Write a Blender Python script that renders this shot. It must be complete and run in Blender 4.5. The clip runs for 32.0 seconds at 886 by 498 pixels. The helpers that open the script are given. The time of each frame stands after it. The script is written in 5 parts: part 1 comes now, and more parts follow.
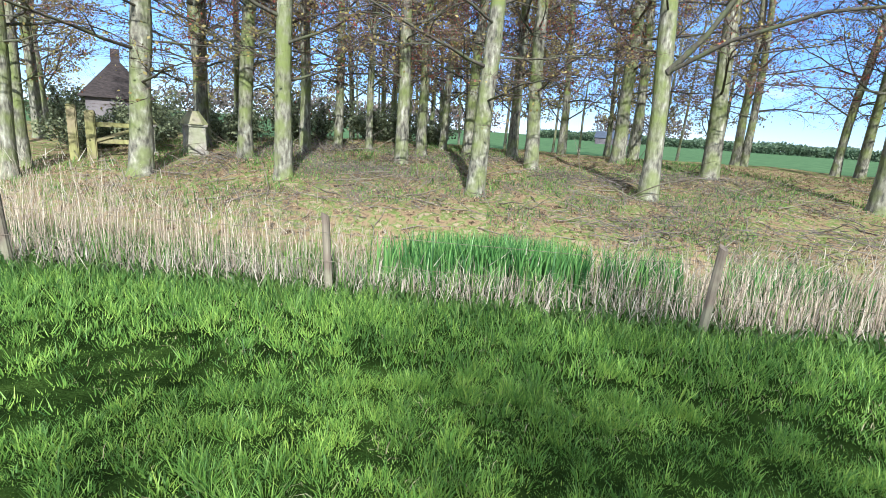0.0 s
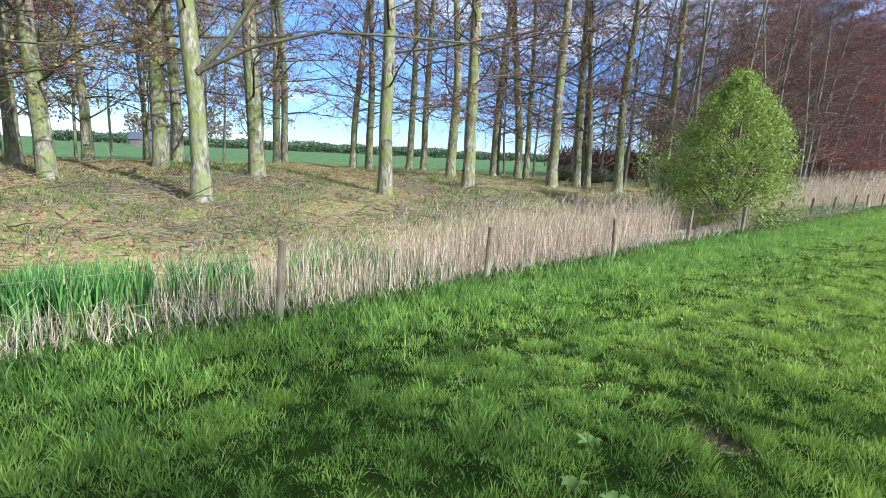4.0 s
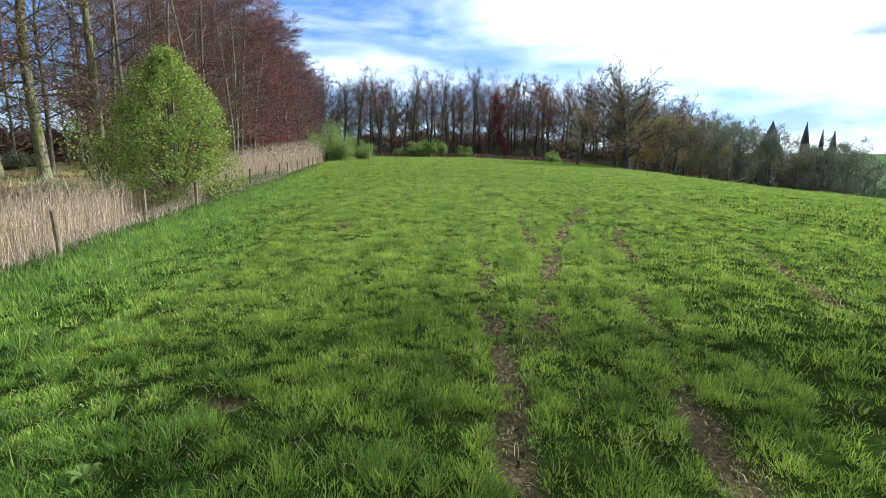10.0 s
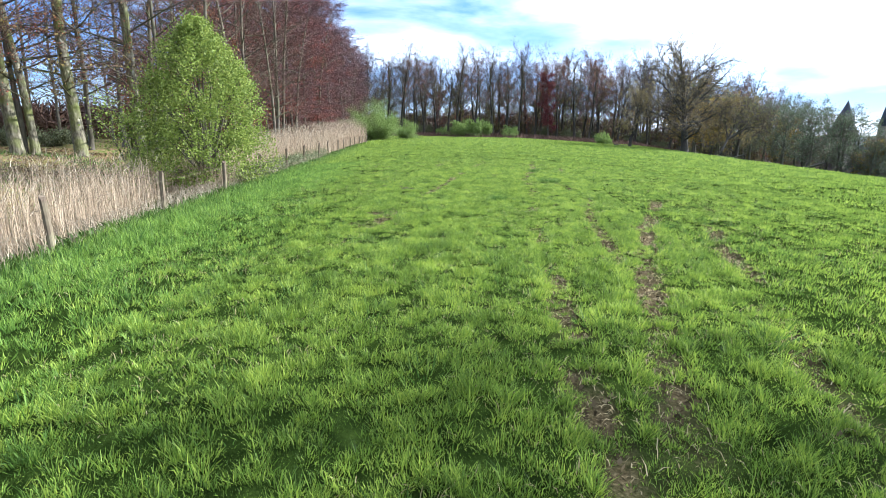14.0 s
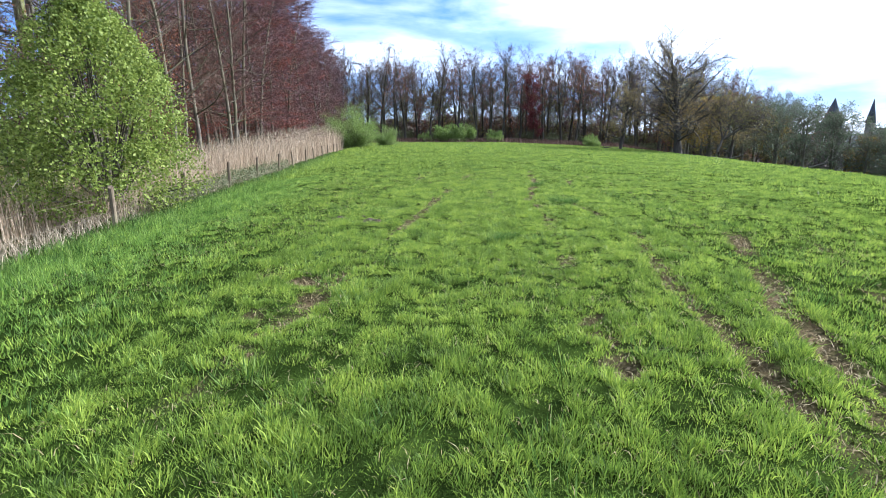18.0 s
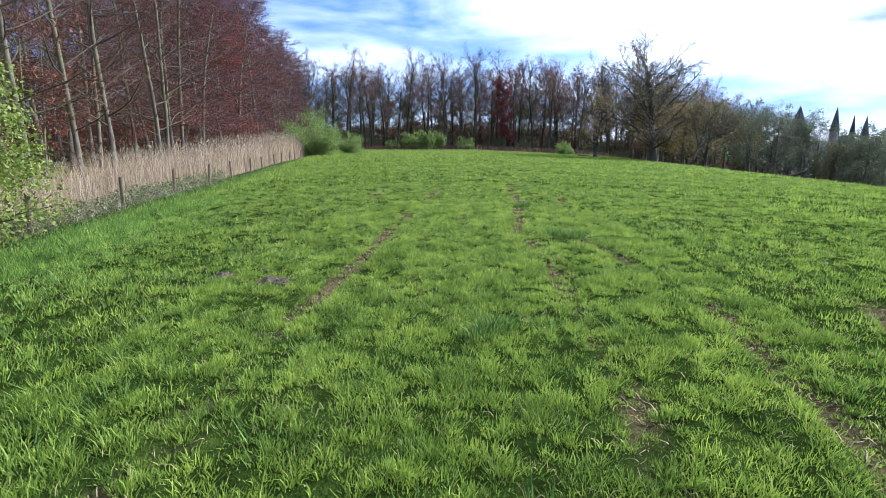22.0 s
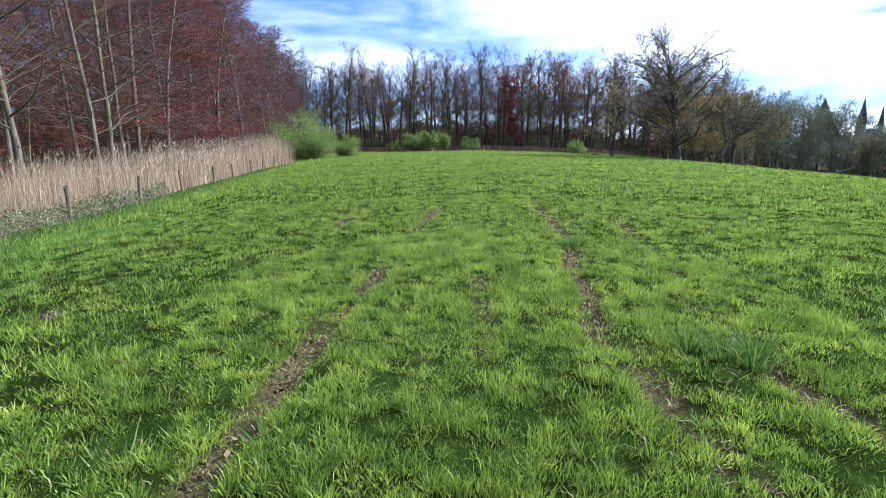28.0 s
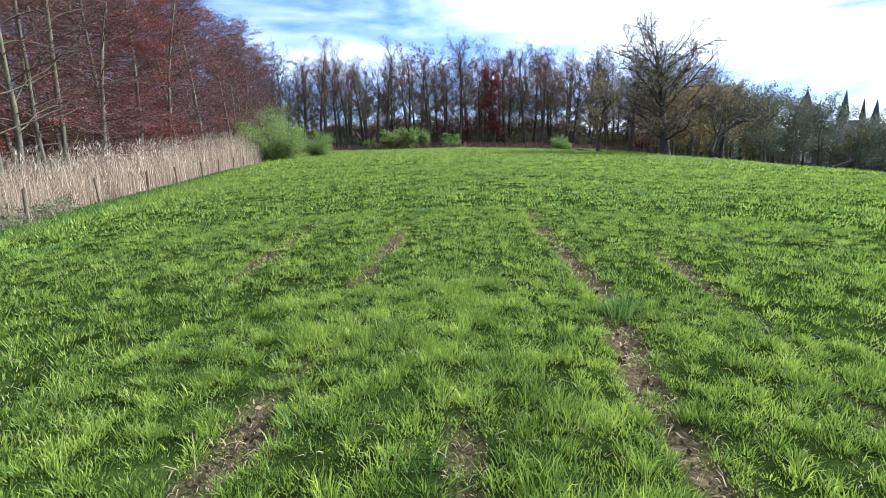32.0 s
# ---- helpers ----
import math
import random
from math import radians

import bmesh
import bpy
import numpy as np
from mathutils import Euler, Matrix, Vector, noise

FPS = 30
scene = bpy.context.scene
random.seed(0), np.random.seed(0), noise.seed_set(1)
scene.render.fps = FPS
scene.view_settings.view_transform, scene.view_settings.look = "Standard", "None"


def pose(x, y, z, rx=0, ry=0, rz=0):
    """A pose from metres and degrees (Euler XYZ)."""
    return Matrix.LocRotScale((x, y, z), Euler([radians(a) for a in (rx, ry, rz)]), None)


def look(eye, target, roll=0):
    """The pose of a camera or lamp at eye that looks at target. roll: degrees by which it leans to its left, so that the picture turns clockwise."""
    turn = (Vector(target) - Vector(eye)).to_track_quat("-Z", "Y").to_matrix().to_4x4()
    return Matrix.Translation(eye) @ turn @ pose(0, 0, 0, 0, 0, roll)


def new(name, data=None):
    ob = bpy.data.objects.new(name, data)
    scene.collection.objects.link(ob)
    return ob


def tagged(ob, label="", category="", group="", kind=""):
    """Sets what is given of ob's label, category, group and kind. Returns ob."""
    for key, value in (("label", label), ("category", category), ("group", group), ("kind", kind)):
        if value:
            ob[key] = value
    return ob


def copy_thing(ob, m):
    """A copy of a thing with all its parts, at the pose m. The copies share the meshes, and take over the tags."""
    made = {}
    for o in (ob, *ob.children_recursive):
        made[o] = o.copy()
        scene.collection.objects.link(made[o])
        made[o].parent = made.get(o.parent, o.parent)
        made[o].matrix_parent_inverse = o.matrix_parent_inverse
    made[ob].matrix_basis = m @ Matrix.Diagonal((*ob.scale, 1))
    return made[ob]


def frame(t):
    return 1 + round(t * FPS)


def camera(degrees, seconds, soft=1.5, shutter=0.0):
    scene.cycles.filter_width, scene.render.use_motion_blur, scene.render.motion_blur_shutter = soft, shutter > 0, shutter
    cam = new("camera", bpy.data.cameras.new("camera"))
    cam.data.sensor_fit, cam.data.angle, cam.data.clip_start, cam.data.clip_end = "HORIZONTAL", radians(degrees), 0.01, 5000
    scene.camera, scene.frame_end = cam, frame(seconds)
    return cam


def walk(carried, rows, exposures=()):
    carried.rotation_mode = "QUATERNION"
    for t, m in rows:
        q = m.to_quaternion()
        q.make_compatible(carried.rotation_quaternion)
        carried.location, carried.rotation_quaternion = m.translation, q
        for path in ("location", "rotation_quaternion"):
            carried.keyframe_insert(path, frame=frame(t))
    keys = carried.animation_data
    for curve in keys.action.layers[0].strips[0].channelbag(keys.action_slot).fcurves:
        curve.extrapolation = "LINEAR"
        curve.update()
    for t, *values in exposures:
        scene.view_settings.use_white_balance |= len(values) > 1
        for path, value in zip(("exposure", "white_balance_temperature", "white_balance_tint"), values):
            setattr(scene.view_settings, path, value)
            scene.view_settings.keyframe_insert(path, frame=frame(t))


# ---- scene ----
cam = camera(81.8, 32.0, soft=0.85)
PATH = [
    (0, (1.065, -0.055, 1.815), (-8.342, -2.567, -0.461), 3.95),
    (0.5, (1.065, -0.055, 1.815), (-8.542, -1.728, -0.398), 3.82),
    (1, (1.065, -0.055, 1.815), (-8.643, -0.820, -0.455), 3.68),
    (1.5, (1.065, -0.055, 1.815), (-8.703, 0.029, -0.321), 3.54),
    (2, (1.065, -0.055, 1.815), (-8.695, 1.051, -0.059), 3.39),
    (2.5, (1.065, -0.055, 1.815), (-8.505, 2.143, -0.076), 3.23),
    (3, (1.065, -0.055, 1.815), (-8.188, 3.146, -0.220), 3.07),
    (3.5, (1.065, -0.055, 1.815), (-7.795, 4.184, -0.062), 2.90),
    (5.5, (1.065, -0.055, 1.815), (-5.289, 7.425, -0.102), 2.16),
    (6, (1.065, -0.055, 1.815), (-4.530, 8.030, -0.010), 1.96),
    (6.5, (1.065, -0.055, 1.815), (-3.821, 8.491, 0.059), 1.75),
    (7, (1.065, -0.055, 1.815), (-2.955, 8.908, -0.059), 1.54),
    (7.5, (1.065, -0.055, 1.815), (-2.062, 9.274, 0.029), 1.32),
    (8, (1.065, -0.055, 1.815), (-0.997, 9.566, 0.030), 1.09),
    (8.5, (1.065, -0.055, 1.815), (-0.041, 9.706, -0.059), 0.86),
    (9, (1.065, -0.055, 1.815), (0.934, 9.773, -0.030), -0.03),
    (9.5, (1.065, -0.055, 1.815), (0.913, 9.771, -0.036), 0.25),
    (10, (1.065, -0.055, 1.815), (0.717, 9.750, -0.120), 0.48),
    (10.5, (1.065, -0.055, 1.815), (0.521, 9.737, -0.140), 1.20),
    (11, (1.065, -0.055, 1.815), (0.282, 9.585, -0.729), -0.40),
    (11.5, (1.001, 0.101, 1.790), (0.184, 9.698, -0.898), 0.06),
    (12, (0.961, 0.292, 1.785), (0.073, 9.771, -1.275), 0.58),
    (12.5, (0.907, 0.575, 1.783), (-0.065, 10.157, -0.908), 0.73),
    (13, (0.851, 0.948, 1.788), (-0.156, 10.578, -0.712), 0.96),
    (13.5, (0.796, 1.391, 1.799), (-0.281, 11.023, -0.662), 0.84),
    (14, (0.736, 1.860, 1.807), (-0.391, 11.523, -0.508), 0.90),
    (14.5, (0.674, 2.352, 1.815), (-0.515, 12.019, -0.451), 1.19),
    (16.5, (0.434, 4.809, 1.780), (-0.724, 14.493, -0.431), 0.09),
    (17, (0.380, 5.353, 1.799), (-0.469, 15.062, -0.440), -0.20),
    (17.5, (0.335, 5.890, 1.804), (-0.564, 15.606, -0.384), -0.51),
    (18, (0.294, 6.427, 1.803), (-0.552, 16.141, -0.416), -0.16),
    (18.5, (0.260, 6.955, 1.805), (-0.590, 16.669, -0.410), -0.72),
    (19, (0.235, 7.477, 1.799), (-0.509, 17.183, -0.489), -0.42),
    (19.5, (0.215, 7.999, 1.794), (0.019, 17.750, -0.416), -1.95),
    (20, (0.207, 8.522, 1.796), (0.041, 18.258, -0.482), -1.39),
    (20.5, (0.210, 9.041, 1.798), (0.080, 18.781, -0.463), -1.66),
    (21, (0.221, 9.561, 1.790), (0.019, 19.339, -0.294), -0.83),
    (21.5, (0.236, 10.075, 1.781), (-0.018, 19.855, -0.293), -0.15),
    (22, (0.253, 10.580, 1.770), (-0.037, 20.355, -0.318), -0.09),
    (22.5, (0.272, 11.067, 1.758), (-0.048, 20.834, -0.363), -0.71),
    (23, (0.289, 11.547, 1.748), (0.021, 21.339, -0.265), -0.51),
    (23.5, (0.298, 12.027, 1.743), (0.023, 21.789, -0.405), -0.72),
    (24, (0.310, 12.500, 1.742), (0.031, 22.268, -0.381), -0.22),
    (24.5, (0.316, 12.986, 1.743), (-0.030, 22.770, -0.295), -1.21),
    (26.5, (0.208, 14.886, 1.716), (-0.143, 24.665, -0.346), -1.10),
    (27, (0.213, 15.320, 1.711), (-0.216, 25.088, -0.386), -1.25),
    (27.5, (0.212, 15.745, 1.710), (-0.211, 25.528, -0.319), -0.90),
    (28, (0.211, 16.169, 1.711), (-0.206, 25.943, -0.357), -1.10),
    (28.5, (0.210, 16.593, 1.717), (-0.195, 26.359, -0.396), -1.47),
    (29, (0.206, 17.018, 1.726), (-0.231, 26.769, -0.446), -1.24),
    (29.5, (0.212, 17.451, 1.735), (-0.152, 27.213, -0.401), -1.25),
    (30, (0.224, 17.897, 1.740), (-0.037, 27.665, -0.387), -1.87),
    (30.5, (0.240, 18.349, 1.743), (0.129, 28.131, -0.333), -1.74),
    (31, (0.267, 18.805, 1.740), (0.186, 28.579, -0.374), -1.66),
    (31.5, (0.299, 19.266, 1.732), (0.191, 29.036, -0.395), -1.54),
    (32, (0.334, 19.720, 1.725), (0.252, 29.488, -0.413), -1.78),
]
walk(cam, [(t, look(eye, target, roll)) for t, eye, target, roll in PATH], exposures=((0, 1.3, 5450, 5), (4, 1.35, 5550, 5), (7.5, 1.25, 5950, 5), (9, 1.05, 6150, 4), (11, 1.15, 5950, 4), (12, 1.5, 5900, 5), (13, 1.6, 5850, 6), (18, 1.4, 5700, 10), (24, 1.12, 5600, 11), (28, 1.2, 5600, 11), (32, 1.32, 5600, 11)))

# ---- daylight ----
SUN_YAW, SUN_UP = radians(-68), radians(32)      # to the right of the meadow's axis (+y), and above the horizon
sun_dir = Vector((-math.sin(SUN_YAW) * math.cos(SUN_UP), math.cos(SUN_YAW) * math.cos(SUN_UP), math.sin(SUN_UP)))
sun_data = bpy.data.lights.new("sun", "SUN")
sun_data.energy, sun_data.angle, sun_data.color = 5.0, radians(0.6), (1.0, 0.94, 0.84)
sun = new("sun", sun_data)
sun.matrix_world = look(sun_dir * 100, (0, 0, 0))

world = bpy.data.worlds.new("sky")
scene.world = world
world.use_nodes = True
wn, wl = world.node_tree.nodes, world.node_tree.links
wn.clear()
sky = wn.new("ShaderNodeTexSky")
sky.sky_type, sky.sun_disc = "NISHITA", False
sky.sun_elevation, sky.sun_rotation = SUN_UP, -SUN_YAW
sky.air_density, sky.dust_density, sky.ozone_density = 1.0, 0.0, 4.0
coord = wn.new("ShaderNodeTexCoord")
flat = wn.new("ShaderNodeMapping")
flat.inputs["Scale"].default_value = (1.3, 1.3, 5.0)
flat.inputs["Location"].default_value = (0.35, 0.2, 0.1)
puffs = wn.new("ShaderNodeTexNoise")
puffs.inputs["Scale"].default_value, puffs.inputs["Detail"].default_value, puffs.inputs["Roughness"].default_value = 1.9, 7, 0.52
puffs.inputs["Distortion"].default_value = 0.3
sep = wn.new("ShaderNodeSeparateXYZ")
veil = wn.new("ShaderNodeMath")
veil.operation, veil.inputs[1].default_value = "MULTIPLY_ADD", 0.19
shape = wn.new("ShaderNodeMapRange")
shape.inputs["From Min"].default_value, shape.inputs["From Max"].default_value = 0.42, 0.84
tone = wn.new("ShaderNodeMixRGB")
tone.inputs[2].default_value = (14.5, 15, 15.8, 1)
grey = wn.new("ShaderNodeTexNoise")
grey.inputs["Scale"].default_value, grey.inputs["Detail"].default_value = 2.6, 5
belly = wn.new("ShaderNodeMapRange")
belly.inputs["From Min"].default_value, belly.inputs["From Max"].default_value = 0.46, 0.62
cloud = wn.new("ShaderNodeMixRGB")
cloud.inputs[1].default_value, cloud.inputs[2].default_value = (15.5, 16, 16.8, 1), (3.4, 4.4, 6.4, 1)
wl.new(flat.outputs[0], grey.inputs["Vector"])
wl.new(grey.outputs["Fac"], belly.inputs["Value"])
wl.new(belly.outputs[0], cloud.inputs[0])
wl.new(cloud.outputs[0], tone.inputs[2])
back = wn.new("ShaderNodeBackground")
back.inputs["Strength"].default_value = 0.062
wout = wn.new("ShaderNodeOutputWorld")
wl.new(coord.outputs["Generated"], flat.inputs["Vector"])
wl.new(flat.outputs[0], puffs.inputs["Vector"])
wl.new(coord.outputs["Generated"], sep.inputs[0])
wl.new(sep.outputs["X"], veil.inputs[0])
wl.new(puffs.outputs["Fac"], veil.inputs[2])
lift = wn.new("ShaderNodeMath")
lift.operation, lift.inputs[1].default_value = "MULTIPLY_ADD", 0.55
wl.new(sep.outputs["Z"], lift.inputs[0])
wl.new(veil.outputs[0], lift.inputs[2])
wl.new(lift.outputs[0], shape.inputs["Value"])
wl.new(shape.outputs[0], tone.inputs[0])
haze = wn.new("ShaderNodeMixRGB")
haze.blend_type, haze.inputs[0].default_value, haze.inputs[2].default_value = "MULTIPLY", 1.0, (1.08, 1.2, 1.42, 1)
low = wn.new("ShaderNodeMapRange")
low.inputs["From Min"].default_value, low.inputs["From Max"].default_value = 0.02, 0.3
tint = wn.new("ShaderNodeMixRGB")
tint.inputs[1].default_value, tint.inputs[2].default_value = (0.82, 0.93, 1.36, 1), (1.08, 1.18, 1.45, 1)
wl.new(sep.outputs["Z"], low.inputs["Value"])
wl.new(low.outputs[0], tint.inputs[0])
wl.new(tint.outputs[0], haze.inputs[2])
wl.new(sky.outputs[0], haze.inputs[1])
wl.new(haze.outputs[0], tone.inputs[1])
wl.new(tone.outputs[0], back.inputs["Color"])
wl.new(back.outputs[0], wout.inputs["Surface"])

# ---- materials ----
def material(name, rough=0.8, spec=0.2):
    m = bpy.data.materials.new(name)
    m.use_nodes = True
    b = m.node_tree.nodes["Principled BSDF"]
    b.inputs["Roughness"].default_value = rough
    b.inputs["Specular IOR Level"].default_value = spec
    return m, m.node_tree.nodes, m.node_tree.links, b


def ramp_node(n, stops):
    r = n.new("ShaderNodeValToRGB")
    while len(r.color_ramp.elements) < len(stops):
        r.color_ramp.elements.new(0.5)
    for e, (p, c) in zip(r.color_ramp.elements, stops):
        e.position, e.color = p, (*c, 1)
    return r


def noise_node(n, l, scale, detail=4, stretch=None, source="Object"):
    t = n.new("ShaderNodeTexCoord")
    m = n.new("ShaderNodeMapping")
    m.inputs["Scale"].default_value = stretch or (1, 1, 1)
    x = n.new("ShaderNodeTexNoise")
    x.inputs["Scale"].default_value, x.inputs["Detail"].default_value = scale, detail
    l.new(t.outputs[source], m.inputs[0])
    l.new(m.outputs[0], x.inputs["Vector"])
    return x


def mixed(n, l, fac, a, b, how="MIX"):
    x = n.new("ShaderNodeMixRGB")
    x.blend_type = how
    for socket, v in zip(x.inputs, (fac, a, b)):
        if isinstance(v, (tuple, list)):
            socket.default_value = (*v, 1)
        elif isinstance(v, (int, float)):
            socket.default_value = v
        else:
            l.new(v, socket)
    return x.outputs[0]


def bump(n, l, b, height, strength=0.5, distance=0.02):
    x = n.new("ShaderNodeBump")
    x.inputs["Strength"].default_value, x.inputs["Distance"].default_value = strength, distance
    l.new(height, x.inputs["Height"])
    l.new(x.outputs[0], b.inputs["Normal"])


def rough_surface(name, stops, scale, stretch=(1, 1, 1), second=None, rough=0.85, lift=0.6, distance=0.02, fine=6.0):
    """Grain at one scale by a ramp, blotches of a second colour at a coarser one, and relief."""
    m, n, l, b = material(name, rough)
    grain = noise_node(n, l, scale, 6, stretch)
    r = ramp_node(n, stops)
    l.new(grain.outputs["Fac"], r.inputs[0])
    out = r.outputs[0]
    if second:
        blotch = noise_node(n, l, scale / fine, 3)
        edge = ramp_node(n, [(0.42, (0, 0, 0)), (0.62, (1, 1, 1))])
        l.new(blotch.outputs["Fac"], edge.inputs[0])
        out = mixed(n, l, edge.outputs[0], out, second)
    l.new(out, b.inputs["Base Color"])
    bump(n, l, b, grain.outputs["Fac"], lift, distance)
    return m


def leafy(name, dark, mid, light, through_light=0.35, rough=0.55, spec=0.25, wide=0.0):
    """Blades and leaves: each one its own tone, and light passing through."""
    m, n, l, b = material(name, rough, spec)
    geo = n.new("ShaderNodeNewGeometry")
    r = ramp_node(n, [(0.0, dark), (0.5, mid), (1.0, light)])
    if wide:
        big = noise_node(n, l, wide, 3)
        mix = n.new("ShaderNodeMath")
        mix.operation, mix.inputs[1].default_value = "MULTIPLY_ADD", 0.62
        off = n.new("ShaderNodeMath")
        off.operation, off.inputs[1].default_value, off.inputs[2].default_value = "MULTIPLY_ADD", 1.0, -0.29
        l.new(big.outputs["Fac"], off.inputs[0])
        l.new(geo.outputs["Random Per Island"], mix.inputs[0])
        l.new(off.outputs[0], mix.inputs[2])
        l.new(mix.outputs[0], r.inputs[0])
    else:
        l.new(geo.outputs["Random Per Island"], r.inputs[0])
    l.new(r.outputs[0], b.inputs["Base Color"])
    t = n.new("ShaderNodeBsdfTranslucent")
    l.new(r.outputs[0], t.inputs["Color"])
    s = n.new("ShaderNodeMixShader")
    s.inputs[0].default_value = through_light
    l.new(b.outputs[0], s.inputs[1])
    l.new(t.outputs[0], s.inputs[2])
    l.new(s.outputs[0], n["Material Output"].inputs["Surface"])
    return m


BARK = rough_surface("beech_bark", [(0.32, (0.05, 0.045, 0.036)), (0.46, (0.125, 0.112, 0.082)), (0.6, (0.20, 0.185, 0.135)), (0.7, (0.30, 0.28, 0.22))], 11, (1, 1, 0.4), (0.125, 0.14, 0.045), lift=0.8, distance=0.04, fine=7)
BARK_LIMB = rough_surface("dark_limb_bark", [(0.3, (0.03, 0.025, 0.022)), (0.55, (0.07, 0.058, 0.045)), (0.75, (0.13, 0.11, 0.08))], 12, (1, 1, 0.5), (0.075, 0.078, 0.04), lift=0.5)
BARK_WOOD = rough_surface("grey_woodland_bark", [(0.25, (0.045, 0.04, 0.035)), (0.5, (0.095, 0.083, 0.07)), (0.75, (0.18, 0.16, 0.13))], 9, (1, 1, 0.25), (0.12, 0.115, 0.07), lift=0.5, distance=0.03, fine=14)
BARK_DARK = rough_surface("oak_bark", [(0.25, (0.035, 0.03, 0.026)), (0.6, (0.10, 0.088, 0.07)), (0.8, (0.17, 0.15, 0.12))], 7, (1, 1, 0.2), (0.08, 0.085, 0.05), lift=0.8, distance=0.05)
BARK_FAR = rough_surface("dark_woodland_bark", [(0.25, (0.025, 0.022, 0.02)), (0.6, (0.06, 0.052, 0.046)), (0.8, (0.10, 0.09, 0.08))], 7, (1, 1, 0.2), (0.05, 0.05, 0.035), lift=0.8, distance=0.05)
TWIG_DARK = leafy("dark_bare_twigs", (0.03, 0.024, 0.026), (0.06, 0.047, 0.05), (0.10, 0.08, 0.085), 0.05, 0.8, 0.1)
TWIG = leafy("brown_twigs", (0.055, 0.036, 0.03), (0.10, 0.062, 0.05), (0.16, 0.10, 0.08), 0.08, 0.8, 0.1)
TWIG_RED = leafy("reddish_budding_twigs", (0.05, 0.027, 0.027), (0.09, 0.044, 0.042), (0.14, 0.07, 0.06), 0.12, 0.7, 0.1)
TWIG_PURPLE = leafy("purple_brown_twigs", (0.055, 0.033, 0.037), (0.10, 0.058, 0.062), (0.155, 0.094, 0.094), 0.12, 0.8, 0.1)
TWIG_GREY = leafy("grey_brown_twigs", (0.06, 0.05, 0.045), (0.11, 0.09, 0.078), (0.18, 0.15, 0.125), 0.08, 0.8, 0.1)
LEAF_COPPER = leafy("copper_young_leaves", (0.16, 0.03, 0.025), (0.25, 0.06, 0.04), (0.34, 0.12, 0.06), 0.4)
LEAF_CRIMSON = leafy("crimson_young_leaves", (0.08, 0.016, 0.022), (0.14, 0.028, 0.034), (0.21, 0.06, 0.05), 0.35)
LEAF_RUST = leafy("rust_brown_leaves", (0.12, 0.045, 0.025), (0.19, 0.075, 0.04), (0.27, 0.12, 0.06), 0.4)
LEAF_OLIVE = leafy("olive_young_leaves", (0.085, 0.085, 0.022), (0.15, 0.145, 0.04), (0.22, 0.20, 0.06), 0.4)
LEAF_SPRING = leafy("yellow_olive_spring_leaves", (0.13, 0.10, 0.03), (0.24, 0.185, 0.06), (0.36, 0.29, 0.11), 0.45)
LEAF_GREEN = leafy("fresh_green_leaves", (0.085, 0.125, 0.024), (0.175, 0.235, 0.045), (0.28, 0.34, 0.085), 0.45)
LEAF_DARK = leafy("deep_green_leaves", (0.04, 0.065, 0.035), (0.075, 0.11, 0.06), (0.13, 0.17, 0.09), 0.4)
LEAF_WILLOW = leafy("pale_willow_leaves", (0.11, 0.17, 0.04), (0.17, 0.25, 0.06), (0.25, 0.33, 0.11), 0.45)
LEAF_YELLOW = leafy("yellow_brown_leaves", (0.16, 0.11, 0.02), (0.24, 0.17, 0.035), (0.30, 0.22, 0.06), 0.45)
BLADE = leafy("meadow_grass", (0.018, 0.04, 0.010), (0.148, 0.24, 0.035), (0.42, 0.52, 0.09), 0.42, 0.5, 0.25, wide=1.9)
BLADE_LUSH = leafy("lush_green_grass", (0.016, 0.045, 0.012), (0.122, 0.23, 0.038), (0.34, 0.47, 0.088), 0.4, 0.5, 0.25, wide=1.9)
BLADE_TALL = leafy("tall_verge_grass", (0.025, 0.07, 0.015), (0.085, 0.165, 0.033), (0.21, 0.30, 0.075), 0.4, 0.55, 0.18)
STRAW = leafy("dead_grass", (0.20, 0.16, 0.09), (0.32, 0.26, 0.15), (0.42, 0.35, 0.22), 0.3)
REED = leafy("dry_reed", (0.20, 0.15, 0.105), (0.37, 0.285, 0.205), (0.56, 0.46, 0.35), 0.3, 0.6, 0.2)
REED_LOW = leafy("broken_grey_reed", (0.16, 0.13, 0.095), (0.30, 0.25, 0.19), (0.46, 0.40, 0.31), 0.25, 0.7, 0.15)
IRIS = leafy("iris_leaves", (0.025, 0.075, 0.02), (0.075, 0.175, 0.042), (0.19, 0.32, 0.09), 0.35, 0.4, 0.35)
NETTLE = leafy("low_weeds", (0.03, 0.06, 0.012), (0.06, 0.105, 0.02), (0.10, 0.15, 0.035), 0.35)
LEAF_WEEDY = leafy("grey_green_bramble_leaves", (0.06, 0.07, 0.035), (0.13, 0.145, 0.07), (0.22, 0.23, 0.13), 0.3)
LITTER = leafy("fallen_leaves", (0.10, 0.065, 0.035), (0.20, 0.135, 0.078), (0.32, 0.235, 0.15), 0.15, 0.8, 0.1)
POST_WOOD = rough_surface("weathered_post_wood", [(0.3, (0.06, 0.045, 0.034)), (0.6, (0.15, 0.115, 0.085)), (0.8, (0.27, 0.22, 0.17))], 14, (1, 1, 0.12), (0.17, 0.15, 0.10), lift=0.7, distance=0.01)
MOSSY_WOOD = rough_surface("mossy_gate_wood", [(0.3, (0.11, 0.10, 0.035)), (0.7, (0.24, 0.22, 0.085))], 9, (1, 1, 0.3), (0.20, 0.16, 0.09), lift=0.5)
